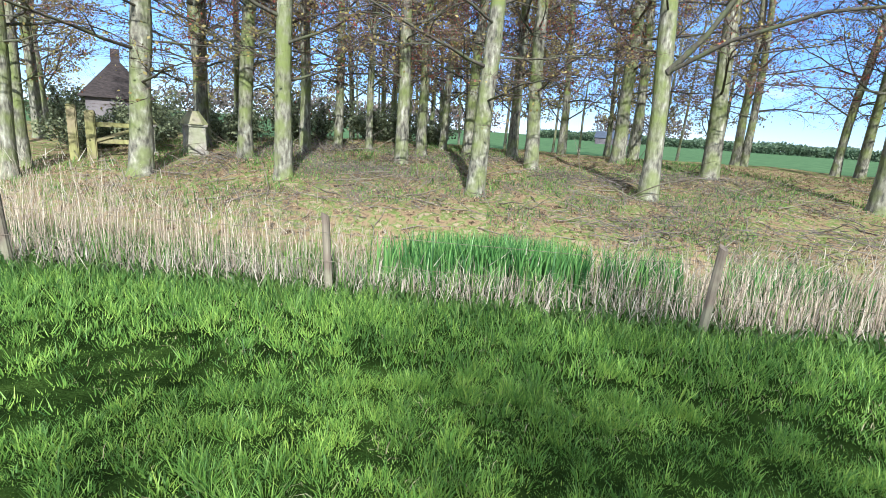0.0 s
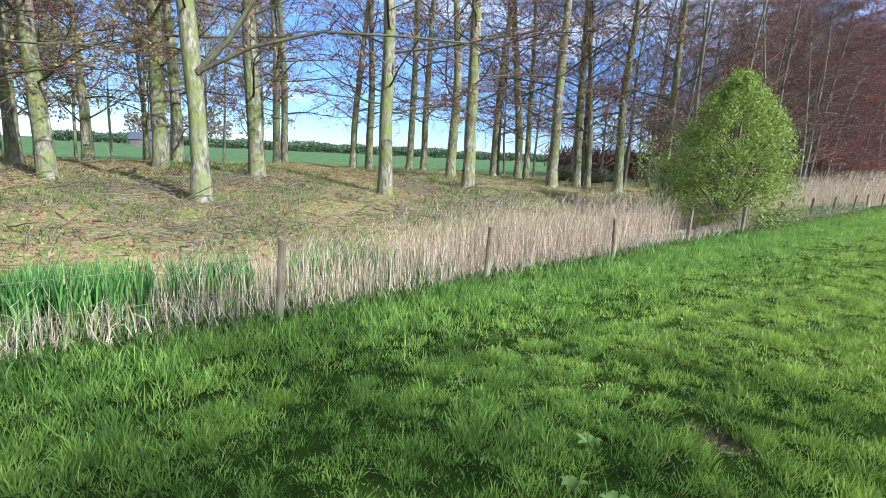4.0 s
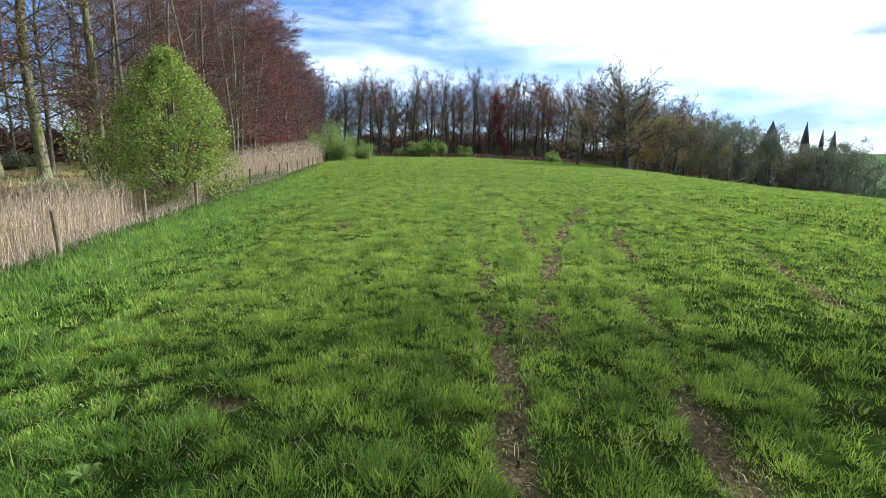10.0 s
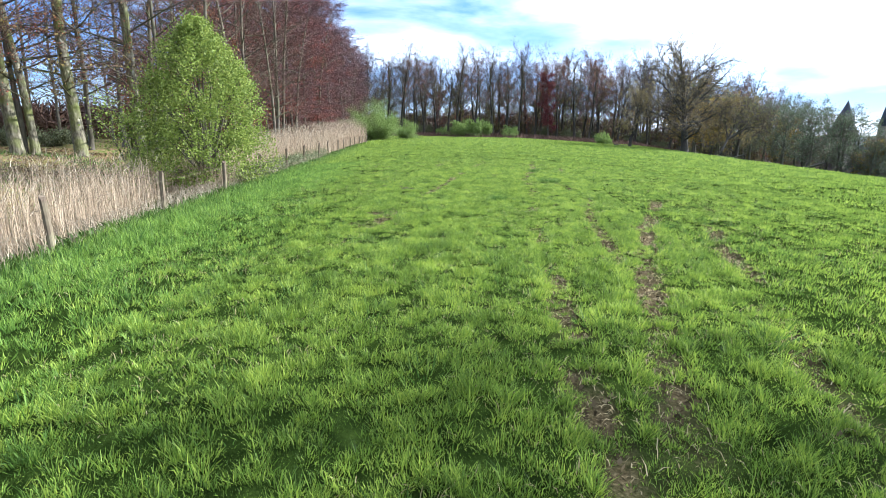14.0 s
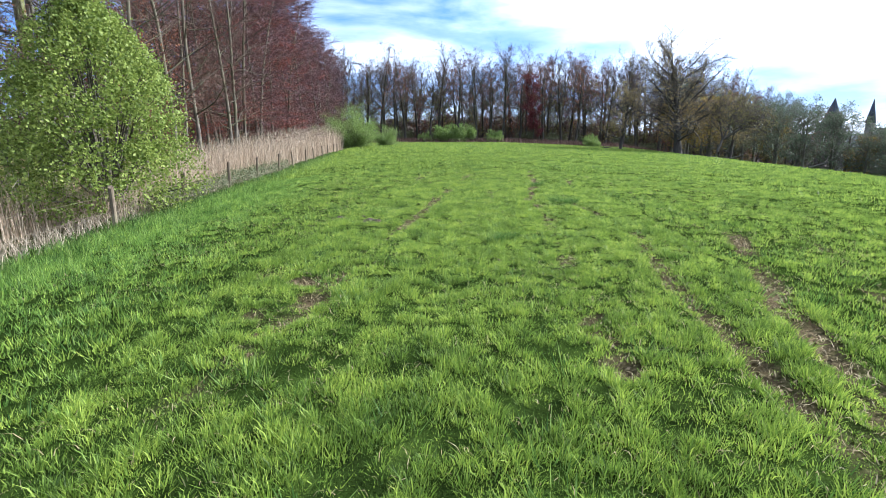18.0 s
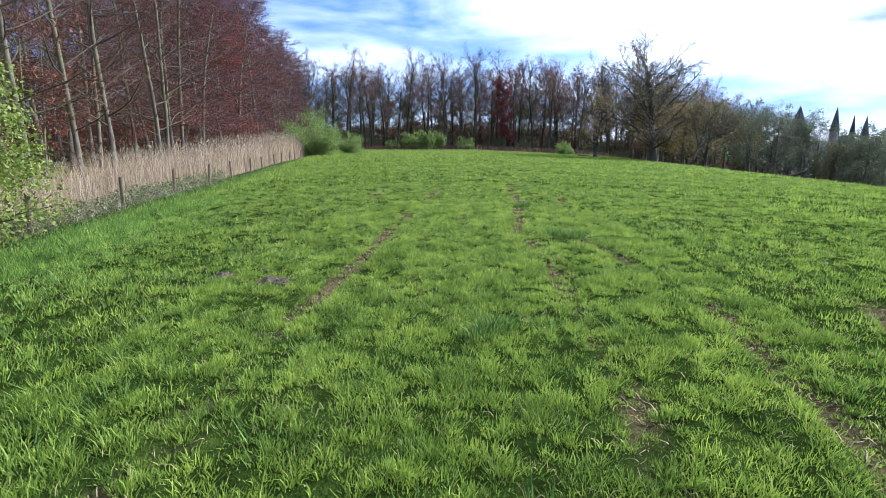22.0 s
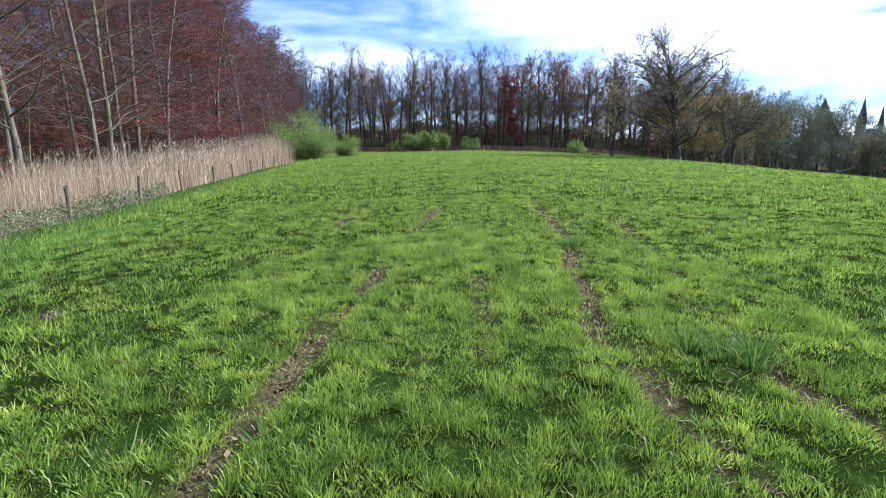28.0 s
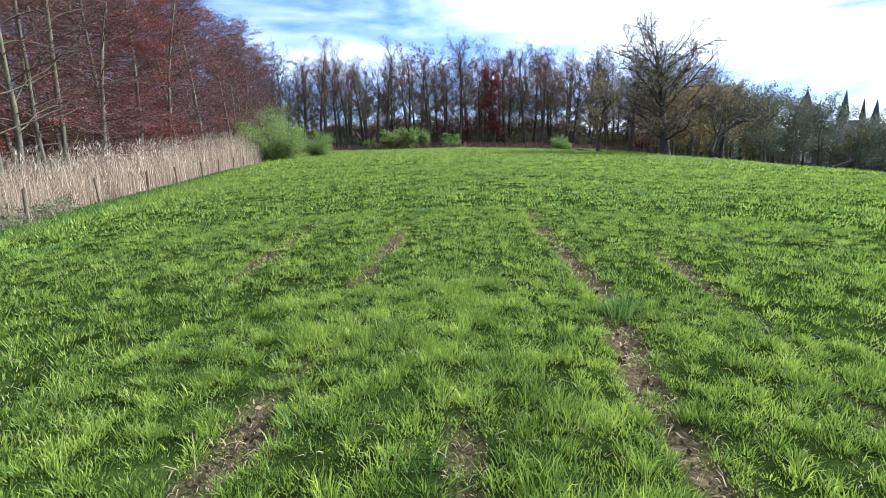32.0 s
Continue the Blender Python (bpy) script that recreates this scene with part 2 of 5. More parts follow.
STONE = rough_surface("pale_stone", [(0.3, (0.17, 0.145, 0.12)), (0.7, (0.32, 0.28, 0.23))], 6, second=(0.21, 0.21, 0.12), lift=0.5)
MOSS_STONE = rough_surface("mossy_stone_cap", [(0.3, (0.12, 0.12, 0.05)), (0.7, (0.26, 0.25, 0.11))], 8, second=(0.2, 0.17, 0.12), lift=0.6)
BRICK = rough_surface("dark_castle_brick", [(0.3, (0.05, 0.043, 0.05)), (0.7, (0.10, 0.085, 0.09))], 2.5, second=(0.14, 0.12, 0.12), lift=0.4)
SLATE = rough_surface("roof_slate", [(0.3, (0.03, 0.035, 0.05)), (0.7, (0.06, 0.07, 0.09))], 3, (1, 1, 3), rough=0.95)
TILE = rough_surface("old_roof_tile", [(0.3, (0.022, 0.018, 0.018)), (0.7, (0.055, 0.042, 0.04))], 5, (1, 1, 4))
PLASTER = rough_surface("weathered_plaster", [(0.3, (0.38, 0.30, 0.27)), (0.7, (0.52, 0.44, 0.40))], 3, second=(0.42, 0.35, 0.30), lift=0.2)
PANE, _n, _l, _b = material("dark_window_glass", 0.12, 0.5)
_b.inputs["Base Color"].default_value = (0.02, 0.025, 0.03, 1)
FRAME_WHITE = rough_surface("painted_window_frame", [(0.3, (0.55, 0.55, 0.53)), (0.7, (0.7, 0.7, 0.68))], 8, rough=0.5, lift=0.1)
CLOD = leafy("soil_crumbs", (0.04, 0.03, 0.018), (0.10, 0.078, 0.046), (0.20, 0.16, 0.10), 0.0, 0.95, 0.05)

# ---- the lie of the land ----
def fence_x(y):
    return -4.9 - 0.18 * y


def smooth(v, a, b):
    k = np.clip((v - a) / (b - a), 0, 1)
    return k * k * (3 - 2 * k)


_table = np.random.RandomState(7).rand(64, 64)


def patch(x, y, size):
    """Smooth value noise, 0 to 1, with patches of about that many metres."""
    fx, fy = np.asarray(x) / size, np.asarray(y) / size
    ix, iy = np.floor(fx).astype(int), np.floor(fy).astype(int)
    u, v = fx - ix, fy - iy
    u, v = u * u * (3 - 2 * u), v * v * (3 - 2 * v)
    at = lambda a, b: _table[a % 64, b % 64]
    return (at(ix, iy) * (1 - u) + at(ix + 1, iy) * u) * (1 - v) + (at(ix, iy + 1) * (1 - u) + at(ix + 1, iy + 1) * u) * v


# wheel ruts as lines on the plan: (x, y) points, half width, depth
RUTS = [
    ([(1.48, 1.0), (1.42, 6), (1.38, 12.5), (1.5, 15), (1.65, 18.5), (1.45, 20.5), (1.7, 23), (2.05, 25), (2.2, 31)], 0.19, 0.85),
    ([(2.62, 1.0), (2.8, 4.3), (3.6, 7.4), (4.7, 11.8), (5.8, 15.2)], 0.2, 0.85),
    ([(1.9, 4.9), (2.2, 6.4), (2.75, 9), (3.5, 12), (4.8, 16)], 0.23, 0.9),
    ([(2.4, 9), (2.6, 13), (3.1, 16.2), (2.5, 20), (2.65, 21.5), (3.0, 23.3), (3.45, 27)], 0.17, 0.75),
    ([(5.7, 6.2), (6.6, 9.2), (7.5, 12.8)], 0.2, 0.7),
    ([(-1.8, 9.8), (-1.5, 13), (-1.3, 17), (-1.08, 20.5), (-0.95, 22.5), (-0.75, 26), (-0.42, 31)], 0.18, 0.85),
    ([(-2.5, 26), (-2.5, 29), (-2.3, 33.6)], 0.2, 0.85),
    ([(0.32, 20.5), (0.42, 22.6)], 0.16, 0.7),
]
PATCHES = [(-2.11, 16.82, 0.3), (-2.83, 16.98, 0.3), (-4.13, 21.1, 0.25), (-1.95, 12.4, 0.34), (-1.6, 11.8, 0.34), (-1.05, 12.1, 0.22), (-2.5, 12.6, 0.22), (2.45, 7.6, 0.36), (-2.1, 11.2, 0.22), (0.75, 2.1, 0.3), (-0.6, 3.3, 0.28)]


def bare(x, y):
    """How trodden the soil is, 0 to 1: the wheel ruts, with gaps of grass."""
    x, y = np.asarray(x, float), np.asarray(y, float)
    worn = np.zeros_like(x)
    for line, half, depth in RUTS:
        pts = np.array(line)
        off = np.abs(x - np.interp(y, pts[:, 1], pts[:, 0]) + 0.10 * (patch(x, y, 0.7) - 0.5))
        inside = smooth(y, pts[0, 1] - 0.8, pts[0, 1] + 0.4) * (1 - smooth(y, pts[-1, 1] - 0.4, pts[-1, 1] + 0.8))
        worn = np.maximum(worn, depth * inside * (1 - smooth(off, half * 0.4, half)) * smooth(0.35 * patch(x + 9, y * 0.6, 0.9) + 0.3 * patch(x + 9, y * 0.7, 0.4) + 0.35 * patch(x, y, 0.11), 0.34, 0.6))
    for cx, cy, r in PATCHES:
        worn = np.maximum(worn, (1 - smooth(np.hypot(x - cx, y - cy) + 0.12 * patch(x, y, 0.18), r * 0.5, r)))
    return worn


BANK_U = [-4, 0, 1.5, 3.5, 4.5, 6, 9, 13, 18, 24, 36, 60, 300]
MOUND = [0, -0.30, -0.50, -0.80, -0.75, -0.20, 0.30, 0.75, 1.0, 0.95, 0.2, 0.0, 0.5]
WOOD_FLOOR = [0, -0.30, -0.40, -0.50, -0.40, 0.0, 0.2, 0.27, 0.3, 0.3, 0.15, 0.0, 0.5]


def height(x, y):
    x, y = np.asarray(x, float), np.asarray(y, float)
    u = fence_x(y) - x
    k = np.maximum(smooth(y, 10, 34), 0.75 * (1 - smooth(y, -20, -11)))
    left = np.interp(u, BANK_U, MOUND) * (1 - k) + np.interp(u, BANK_U, WOOD_FLOOR) * k
    near_y = np.clip((y + 20) / 60, 0, 1)
    right = -(np.clip(x - 3, 0, 22) * 0.045 * near_y + np.clip(x - 25, 0, 55) * 0.185 * np.clip((y + 10) / 60, 0, 1))
    lumps = 0.06 * (patch(x, y, 2.3) - 0.5) + 0.03 * (patch(x + 5, y, 0.7) - 0.5)
    wild = smooth(u, 4.5, 8) * (0.22 * (patch(x, y, 3.1) - 0.5) + 0.10 * (patch(x, y, 0.9) - 0.5))
    far = 2.2 * smooth(np.hypot(x, y), 220, 900)
    return np.where(u > -4, left, 0) + right + lumps + wild + far


def ground_z(x, y):
    return float(height(x, y))


def mesh_from(name, verts, tris=None, quads=None, mats=(), smooth_faces=False):
    me = bpy.data.meshes.new(name)
    tris = np.zeros((0, 3), int) if tris is None else np.asarray(tris)
    quads = np.zeros((0, 4), int) if quads is None else np.asarray(quads)
    me.vertices.add(len(verts))
    me.vertices.foreach_set("co", np.asarray(verts, np.float32).ravel())
    me.loops.add(3 * len(tris) + 4 * len(quads))
    me.loops.foreach_set("vertex_index", np.concatenate([tris.ravel(), quads.ravel()]).astype(np.int32))
    me.polygons.add(len(tris) + len(quads))
    starts = np.concatenate([np.arange(len(tris)) * 3, 3 * len(tris) + np.arange(len(quads)) * 4]).astype(np.int32)
    me.polygons.foreach_set("loop_start", starts)
    if smooth_faces:
        me.polygons.foreach_set("use_smooth", np.ones(len(tris) + len(quads), bool))
    for m in mats:
        me.materials.append(m)
    me.update(calc_edges=True)
    return me


def spaced(parts):
    """Grid lines: (start, end, step) after one another."""
    return np.unique(np.concatenate([np.arange(a, b, s) for a, b, s in parts] + [[parts[-1][1]]]).round(4))


gx = spaced([(-2600, -600, 250), (-600, -120, 40), (-120, -30, 3), (-30, -6.5, 0.4), (-6.5, 9, 0.15), (9, 30, 0.6), (30, 130, 3), (130, 600, 40), (600, 2600, 250)])
gy = spaced([(-2600, -600, 250), (-600, -60, 30), (-60, -12, 1.5), (-12, -6, 0.4), (-6, 36, 0.17), (36, 60, 0.6), (60, 150, 3), (150, 600, 30), (600, 2600, 250)])
GX, GY = np.meshgrid(gx, gy)
worn = bare(GX, GY)
verts = np.stack([GX, GY, height(GX, GY) - 0.09 * worn * (0.6 + 0.8 * patch(GX, GY, 0.2))], -1).reshape(-1, 3)
idx = np.arange(len(verts)).reshape(GX.shape)
quads = np.stack([idx[:-1, :-1], idx[:-1, 1:], idx[1:, 1:], idx[1:, :-1]], -1).reshape(-1, 4)

SOIL, n, l, b = material("shaded_turf_and_soil", 1.0, 0.0)
big, mid, fine = noise_node(n, l, 0.35, 4), noise_node(n, l, 3.5, 5), noise_node(n, l, 38, 4)
# near-black turf: dark soil, plus the shade between grass tufts put into the colour
shaded_turf = ramp_node(n, [(0.3, (0.007, 0.012, 0.003)), (0.55, (0.017, 0.03, 0.006)), (0.75, (0.036, 0.058, 0.011))])
l.new(mid.outputs["Fac"], shaded_turf.inputs[0])
soil = ramp_node(n, [(0.3, (0.03, 0.022, 0.013)), (0.52, (0.085, 0.064, 0.038)), (0.75, (0.19, 0.15, 0.09))])
l.new(fine.outputs["Fac"], soil.inputs[0])
forest = ramp_node(n, [(0.30, (0.04, 0.03, 0.018)), (0.40, (0.20, 0.135, 0.08)), (0.48, (0.18, 0.145, 0.07)), (0.55, (0.095, 0.13, 0.03)), (0.66, (0.25, 0.19, 0.12))])
l.new(mid.outputs["Fac"], forest.inputs[0])
crop = ramp_node(n, [(0.3, (0.05, 0.085, 0.04)), (0.7, (0.075, 0.12, 0.055))])
l.new(big.outputs["Fac"], crop.inputs[0])
kind = n.new("ShaderNodeAttribute")
kind.attribute_name = "cover"
cover = n.new("ShaderNodeSeparateXYZ")
l.new(kind.outputs["Vector"], cover.inputs[0])
out = mixed(n, l, cover.outputs["Y"], shaded_turf.outputs[0], forest.outputs[0])
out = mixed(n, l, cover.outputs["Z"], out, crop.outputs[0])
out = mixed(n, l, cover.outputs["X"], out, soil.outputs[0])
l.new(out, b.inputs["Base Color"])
bump(n, l, b, fine.outputs["Fac"], 0.8, 0.03)
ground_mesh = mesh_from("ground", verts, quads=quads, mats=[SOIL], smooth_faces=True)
U = fence_x(GY) - GX
woods = np.maximum(smooth(U, 1.0, 5.0) * (1 - smooth(U, 26, 40)), smooth(GY, 104, 109) * (1 - smooth(GY, 150, 170)) * (1 - smooth(GX, 28, 45)))
fields = np.maximum(smooth(U, 26, 40), smooth(GY, 170, 190))
attr = ground_mesh.attributes.new("cover", "FLOAT_VECTOR", "POINT")
attr.data.foreach_set("vector", np.stack([worn, woods * (1 - fields), fields], -1).astype(np.float32).ravel())
ground = tagged(new("ground", ground_mesh), "grassy meadow ground with wheel ruts and a wooded bank", "ground", kind="structure")

# ---- building blocks ----
def thing(name, mesh_or_none, at, label, category, group="", kind="", turn=0.0, size=1.0):
    ob = new(name, mesh_or_none)
    ob.matrix_basis = Matrix.LocRotScale(at, Euler((0, 0, turn)), (size, size, size))
    return tagged(ob, label, category, group, kind)


def part(name, me, parent, label="", kind=""):
    """One mesh object under a thing or a part; a bmesh is turned into a mesh first."""
    ob = new(name, me)
    ob.parent = parent
    return tagged(ob, label, kind=kind)


def from_bmesh(name, bm, mat, shade=False):
    me = bpy.data.meshes.new(name)
    if shade:
        for f in bm.faces:
            f.smooth = True
    bm.to_mesh(me)
    bm.free()
    me.materials.append(mat)
    return me


def box_mesh(name, size, mat, at=(0, 0, 0), bevel=0.02, rz=0.0, taper=1.0, rx=0.0, ry=0.0):
    bm = bmesh.new()
    bmesh.ops.create_cube(bm, size=1)
    for v in bm.verts:
        k = taper if v.co.z > 0 else 1
        v.co = Vector((v.co.x * size[0] * k, v.co.y * size[1] * k, v.co.z * size[2]))
    if bevel:
        bmesh.ops.bevel(bm, geom=bm.edges[:], offset=bevel, segments=2, affect="EDGES")
    bm.transform(Matrix.Translation(at) @ Euler((rx, ry, rz)).to_matrix().to_4x4())
    return from_bmesh(name, bm, mat)


class Shape:
    """Gathers tubes, slivers and leaves into one mesh."""

    def __init__(self):
        self.v, self.q, self.t, self.count = [], [], [], 0

    def tube(self, pts, radii, sides):
        pts, radii = np.asarray(pts, float), np.asarray(radii, float)
        ahead = np.gradient(pts, axis=0)
        ahead /= np.linalg.norm(ahead, axis=1, keepdims=True) + 1e-9
        ref = np.where(np.abs(ahead[:, 2:3]) > 0.9, [[1.0, 0, 0]], [[0, 0, 1.0]])
        a = np.cross(ahead, ref)
        a /= np.linalg.norm(a, axis=1, keepdims=True) + 1e-9
        b = np.cross(ahead, a)
        ang = np.arange(sides) * 2 * np.pi / sides
        ring = pts[:, None] + radii[:, None, None] * (np.cos(ang)[None, :, None] * a[:, None] + np.sin(ang)[None, :, None] * b[:, None])
        i = np.arange(len(pts) - 1)[:, None] * sides
        k, k2 = np.arange(sides)[None], (np.arange(sides)[None] + 1) % sides
        self.q.append((np.stack([i + k, i + k2, i + sides + k2, i + sides + k], -1) + self.count).reshape(-1, 4))
        self.v.append(ring.reshape(-1, 3))
        self.count += ring.size // 3

    def slivers(self, base, tip, width, rs):
        """Thin pointed triangles from base to tip."""
        d = tip - base
        side = np.cross(d, rs.normal(size=d.shape))
        side *= (np.broadcast_to(width, len(base))[:, None] / 2) / (np.linalg.norm(side, axis=1, keepdims=True) + 1e-9)
        self.v.append(np.stack([base - side, base + side, tip], 1).reshape(-1, 3))
        self.t.append(np.arange(3 * len(base)).reshape(-1, 3) + self.count)
        self.count += 3 * len(base)

    def leaves(self, at, size, rs, droop=0.0):
        """Rhombic leaves, freely turned."""
        n = len(at)
        d = rs.normal(size=(n, 3))
        d[:, 2] -= droop
        d /= np.linalg.norm(d, axis=1, keepdims=True)
        side = np.cross(d, rs.normal(size=(n, 3)))
        side /= np.linalg.norm(side, axis=1, keepdims=True) + 1e-9
        s = (size * rs.uniform(0.6, 1.3, n))[:, None]
        self.v.append(np.stack([at, at + (0.5 * d + 0.36 * side) * s, at + d * s, at + (0.5 * d - 0.36 * side) * s], 1).reshape(-1, 3))
        self.q.append(np.arange(4 * n).reshape(-1, 4) + self.count)
        self.count += 4 * n

    def mesh(self, name, mat, shade=False):
        cat = lambda l, k: np.concatenate(l) if l else np.zeros((0, k), int)
        return mesh_from(name, np.concatenate(self.v), cat(self.t, 3), cat(self.q, 4), [mat], shade)


def bent(start, way, length, n, rs, rise=0.0, wobble=0.12):
    """A crooked line of n pieces that leaves start along way and bends up (rise over 0) or down."""
    pts, d = [np.array(start, float)], np.array(way, float)
    for _ in range(n):
        d = d + rs.normal(size=3) * wobble + np.array([0, 0, rise])
        d /= np.linalg.norm(d)
        pts.append(pts[-1] + d * length / n)
    return np.array(pts)


def along(pts, k):
    f = k * (len(pts) - 1)
    i = min(int(f), len(pts) - 2)
    return pts[i] + (pts[i + 1] - pts[i]) * (f - i), (pts[i + 1] - pts[i]) / (np.linalg.norm(pts[i + 1] - pts[i]) + 1e-9)


def tree_meshes(seed, tall, radius, clear=0.3, limbs=18, reach=0.28, limb_up=0.5, rise=0.08, subs=6, twigs=6, twig=0.9,
                twig_width=0.02, leaf=0.0, leaves_per=0, spread_low=1.0, wobble=0.03, sides=9, special=(), tubes=True, limb_thick=1.0, top=0.25,
                flat=0.0, up_top=0.0, taper=0.85):
    """Trunk, limbs with side branches, twigs and leaves, as four shapes. Metres. flat lays the sprays level; up_top turns the upper limbs up."""
    rs = np.random.RandomState(seed)
    wood, boughs, fine, green = Shape(), Shape(), Shape(), Shape()
    ends, ways = [], []
    level = np.array([1.0, 1.0, 1.0 - flat])
    trunk = bent((0, 0, -0.3), (rs.normal() * 0.02, rs.normal() * 0.02, 1.0), tall * rs.uniform(0.94, 1.04), 13, rs, 0.03, wobble)
    k = np.linspace(0, 1, len(trunk))
    thick = radius * (0.08 + 0.92 * (1 - k) ** taper) * (1 + 0.06 * rs.normal(size=len(k)))
    low = trunk[0] + (trunk[1] - trunk[0]) * 0.35
    wood.tube(np.vstack([trunk[:1], [low], trunk[1:]]), np.r_[radius * 1.65, radius * 1.1, thick[1:]], sides)
    for i in range(limbs):
        h = clear + (0.97 - clear) * (i + rs.uniform(0, 0.9)) / limbs
        p, d = along(trunk, h)
        turn = i * 2.4 + rs.uniform(-0.6, 0.6)
        shape_k = (1 - h) / (1 - clear)
        length = tall * reach * (top + (1 - top) * (shape_k ** 0.7) * (spread_low + (1 - spread_low) * (1 - shape_k))) * rs.uniform(0.6, 1.3)
        out = np.array([math.cos(turn), math.sin(turn), limb_up * rs.uniform(0.4, 1.6) + up_top * (1 - shape_k)])
        limb = bent(p, out / np.linalg.norm(out), length, 7, rs, rise, 0.12)
        r0 = limb_thick * max(0.014, min(radius * 0.3 * (0.35 + shape_k), length * 0.014))
        boughs.tube(limb, r0 * np.linspace(1, 0.2, 8), 5)
        for j in range(subs):
            kk = 0.15 + 0.83 * (j + rs.uniform(0, 0.9)) / subs
            q, e = along(limb, kk)
            side = np.cross(e, rs.normal(size=3) * level[::-1] * [1 - flat, 1 - flat, 1] + [0, 0, (2 if j % 2 else -2) * flat])
            side /= np.linalg.norm(side) + 1e-9
            go = e * 0.75 + side * 0.75
            sub = bent(q, go / np.linalg.norm(go), length * rs.uniform(0.25, 0.5) * (1.2 - 0.6 * kk), 4, rs, rise * 0.8, 0.17)
            if tubes:
                boughs.tube(sub, r0 * 0.42 * np.array([1, 0.8, 0.6, 0.4, 0.2]), 3)
            else:
                fine.slivers(sub[:3], sub[1:4] + (sub[1:4] - sub[:3]) * 0.4, max(r0 * 0.6, twig_width), rs)
            for _ in range(twigs):
                p2, e2 = along(sub, rs.uniform(0.1, 1))
                ends.append(p2)
                ways.append(e2 * 0.8)
        p2, e2 = along(limb, 0.99)
        for _ in range(twigs):
            ends.append(p2)
            ways.append(e2)
    for pts, r0 in special:
        pts = np.array(pts, float)
        boughs.tube(pts, r0 * np.linspace(1, 0.2, len(pts)), 7)
        for j in range(26):
            q, e = along(pts, rs.uniform(0.15, 1))
            side = np.cross(e, rs.normal(size=3))
            sub = bent(q, (e + side) / np.linalg.norm(e + side), rs.uniform(0.5, 1.8), 4, rs, 0.02, 0.2)
            boughs.tube(sub, 0.018 * np.array([1, 0.8, 0.6, 0.4, 0.2]), 3)
            for _ in range(5):
                p2, e2 = along(sub, rs.uniform(0.2, 1))
                ends.append(p2)
                ways.append(e2)
    spray(ends, ways, twig, twig_width, leaf, leaves_per, fine, green, rs, level)
    return wood, boughs, fine, green


def spray(ends, ways, twig, twig_width, leaf, leaves_per, fine, green, rs, level=(1, 1, 1)):
    """Forked twigs at the branch ends, and leaves along them."""
    ends, ways = np.array(ends), np.array(ways)
    go = ways + rs.normal(size=ways.shape) * 0.55 * level
    go /= np.linalg.norm(go, axis=1, keepdims=True)
    tips = ends + go * (twig * rs.uniform(0.4, 1.2, len(ends)))[:, None]
    fine.slivers(ends, tips, twig_width, rs)
    for share in (0.5, 0.4):
        mids = ends + (tips - ends) * rs.uniform(0.2, 0.8, (len(ends), 1))
        go2 = go + rs.normal(size=go.shape) * 0.7 * level
        fine.slivers(mids, mids + go2 * twig * share, twig_width * 0.7, rs)
    if leaves_per:
        pick = np.repeat(np.arange(len(ends)), leaves_per)
        at = ends[pick] + (tips - ends)[pick] * rs.uniform(0.1, 1.05, (len(pick), 1)) + rs.normal(size=(len(pick), 3)) * twig * 0.16 * level
        green.leaves(at, leaf, rs, 0.3)


def forking_meshes(seed, tall, radius, bole=0.16, crown_at=0.6, wide=1.0, prongs=5, twig=0.9, twig_width=0.035, leaf=0.2, leaves_per=1, splay=1.15, lean=0.0, depth=4, kids=6):
    """A tree whose short bole forks again and again into a rounded crown."""
    rs = np.random.RandomState(seed)
    wood, boughs, fine, green = Shape(), Shape(), Shape(), Shape()
    ends, ways = [], []
    mid, half = np.array([lean * tall * 0.5, 0, tall * crown_at]), np.array([wide * tall / 2, wide * tall / 2, tall * (1.02 - crown_at)])

    def room(p):
        v = (p - mid) / (half * np.where(p[2] < mid[2], [1, 1, 1.15], [1, 1, 1]))
        return 1 - np.linalg.norm(v)

    def grow(p, d, length, r, step):
        line = bent(p, d, length, 6, rs, 0.015, 0.16)
        for cut in range(2, len(line)):
            if room(line[cut]) < 0 and step > 1:
                line = line[:cut + 1]
                break
        n = len(line)
        (wood if step == 0 else boughs).tube(line, r * np.linspace(1, 0.45 if step < 2 else 0.25, n), 9 if step < 2 else 5 if step == 2 else 3)
        if step == depth:
            for _ in range(4):
                q, e = along(line, rs.uniform(0.2, 1))
                ends.append(q)
                ways.append(e)
            return
        count = prongs if step == 0 else kids
        for i in range(count):
            kk = 1.0 if step == 0 else 0.25 + 0.75 * (i + rs.uniform(0.2, 1.0)) / count
            q, e = along(line, min(kk, 0.995))
            a = 6.28 * (i + rs.uniform(-0.3, 0.3)) / count + step
            side = np.cross(e, [math.cos(a), math.sin(a), 0.3])
            side /= np.linalg.norm(side) + 1e-9
            open_k = splay * rs.uniform(0.55, 1.3)
            if step == 0 and i == 0:
                open_k *= 0.25
            go = e + side * open_k
            long = tall * (0.46, 0.26, 0.16, 0.1)[step] * rs.uniform(0.7, 1.25)
            grow(q, go / np.linalg.norm(go), long, r * (0.46 if step == 0 else 0.43) * rs.uniform(0.8, 1.2), step + 1)

    first = np.array([lean, 0.0, 1.0])
    grow(np.array([0, 0, -0.25]), first / np.linalg.norm(first), tall * bole, radius, 0)
    wood.tube(np.array([[0, 0, -0.3], [0, 0, 0.15], [lean * 0.6, 0, 0.6]]), [radius * 1.7, radius * 1.3, radius], 9)
    spray(ends, ways, twig, twig_width, leaf, leaves_per, fine, green, rs)
    return wood, boughs, fine, green


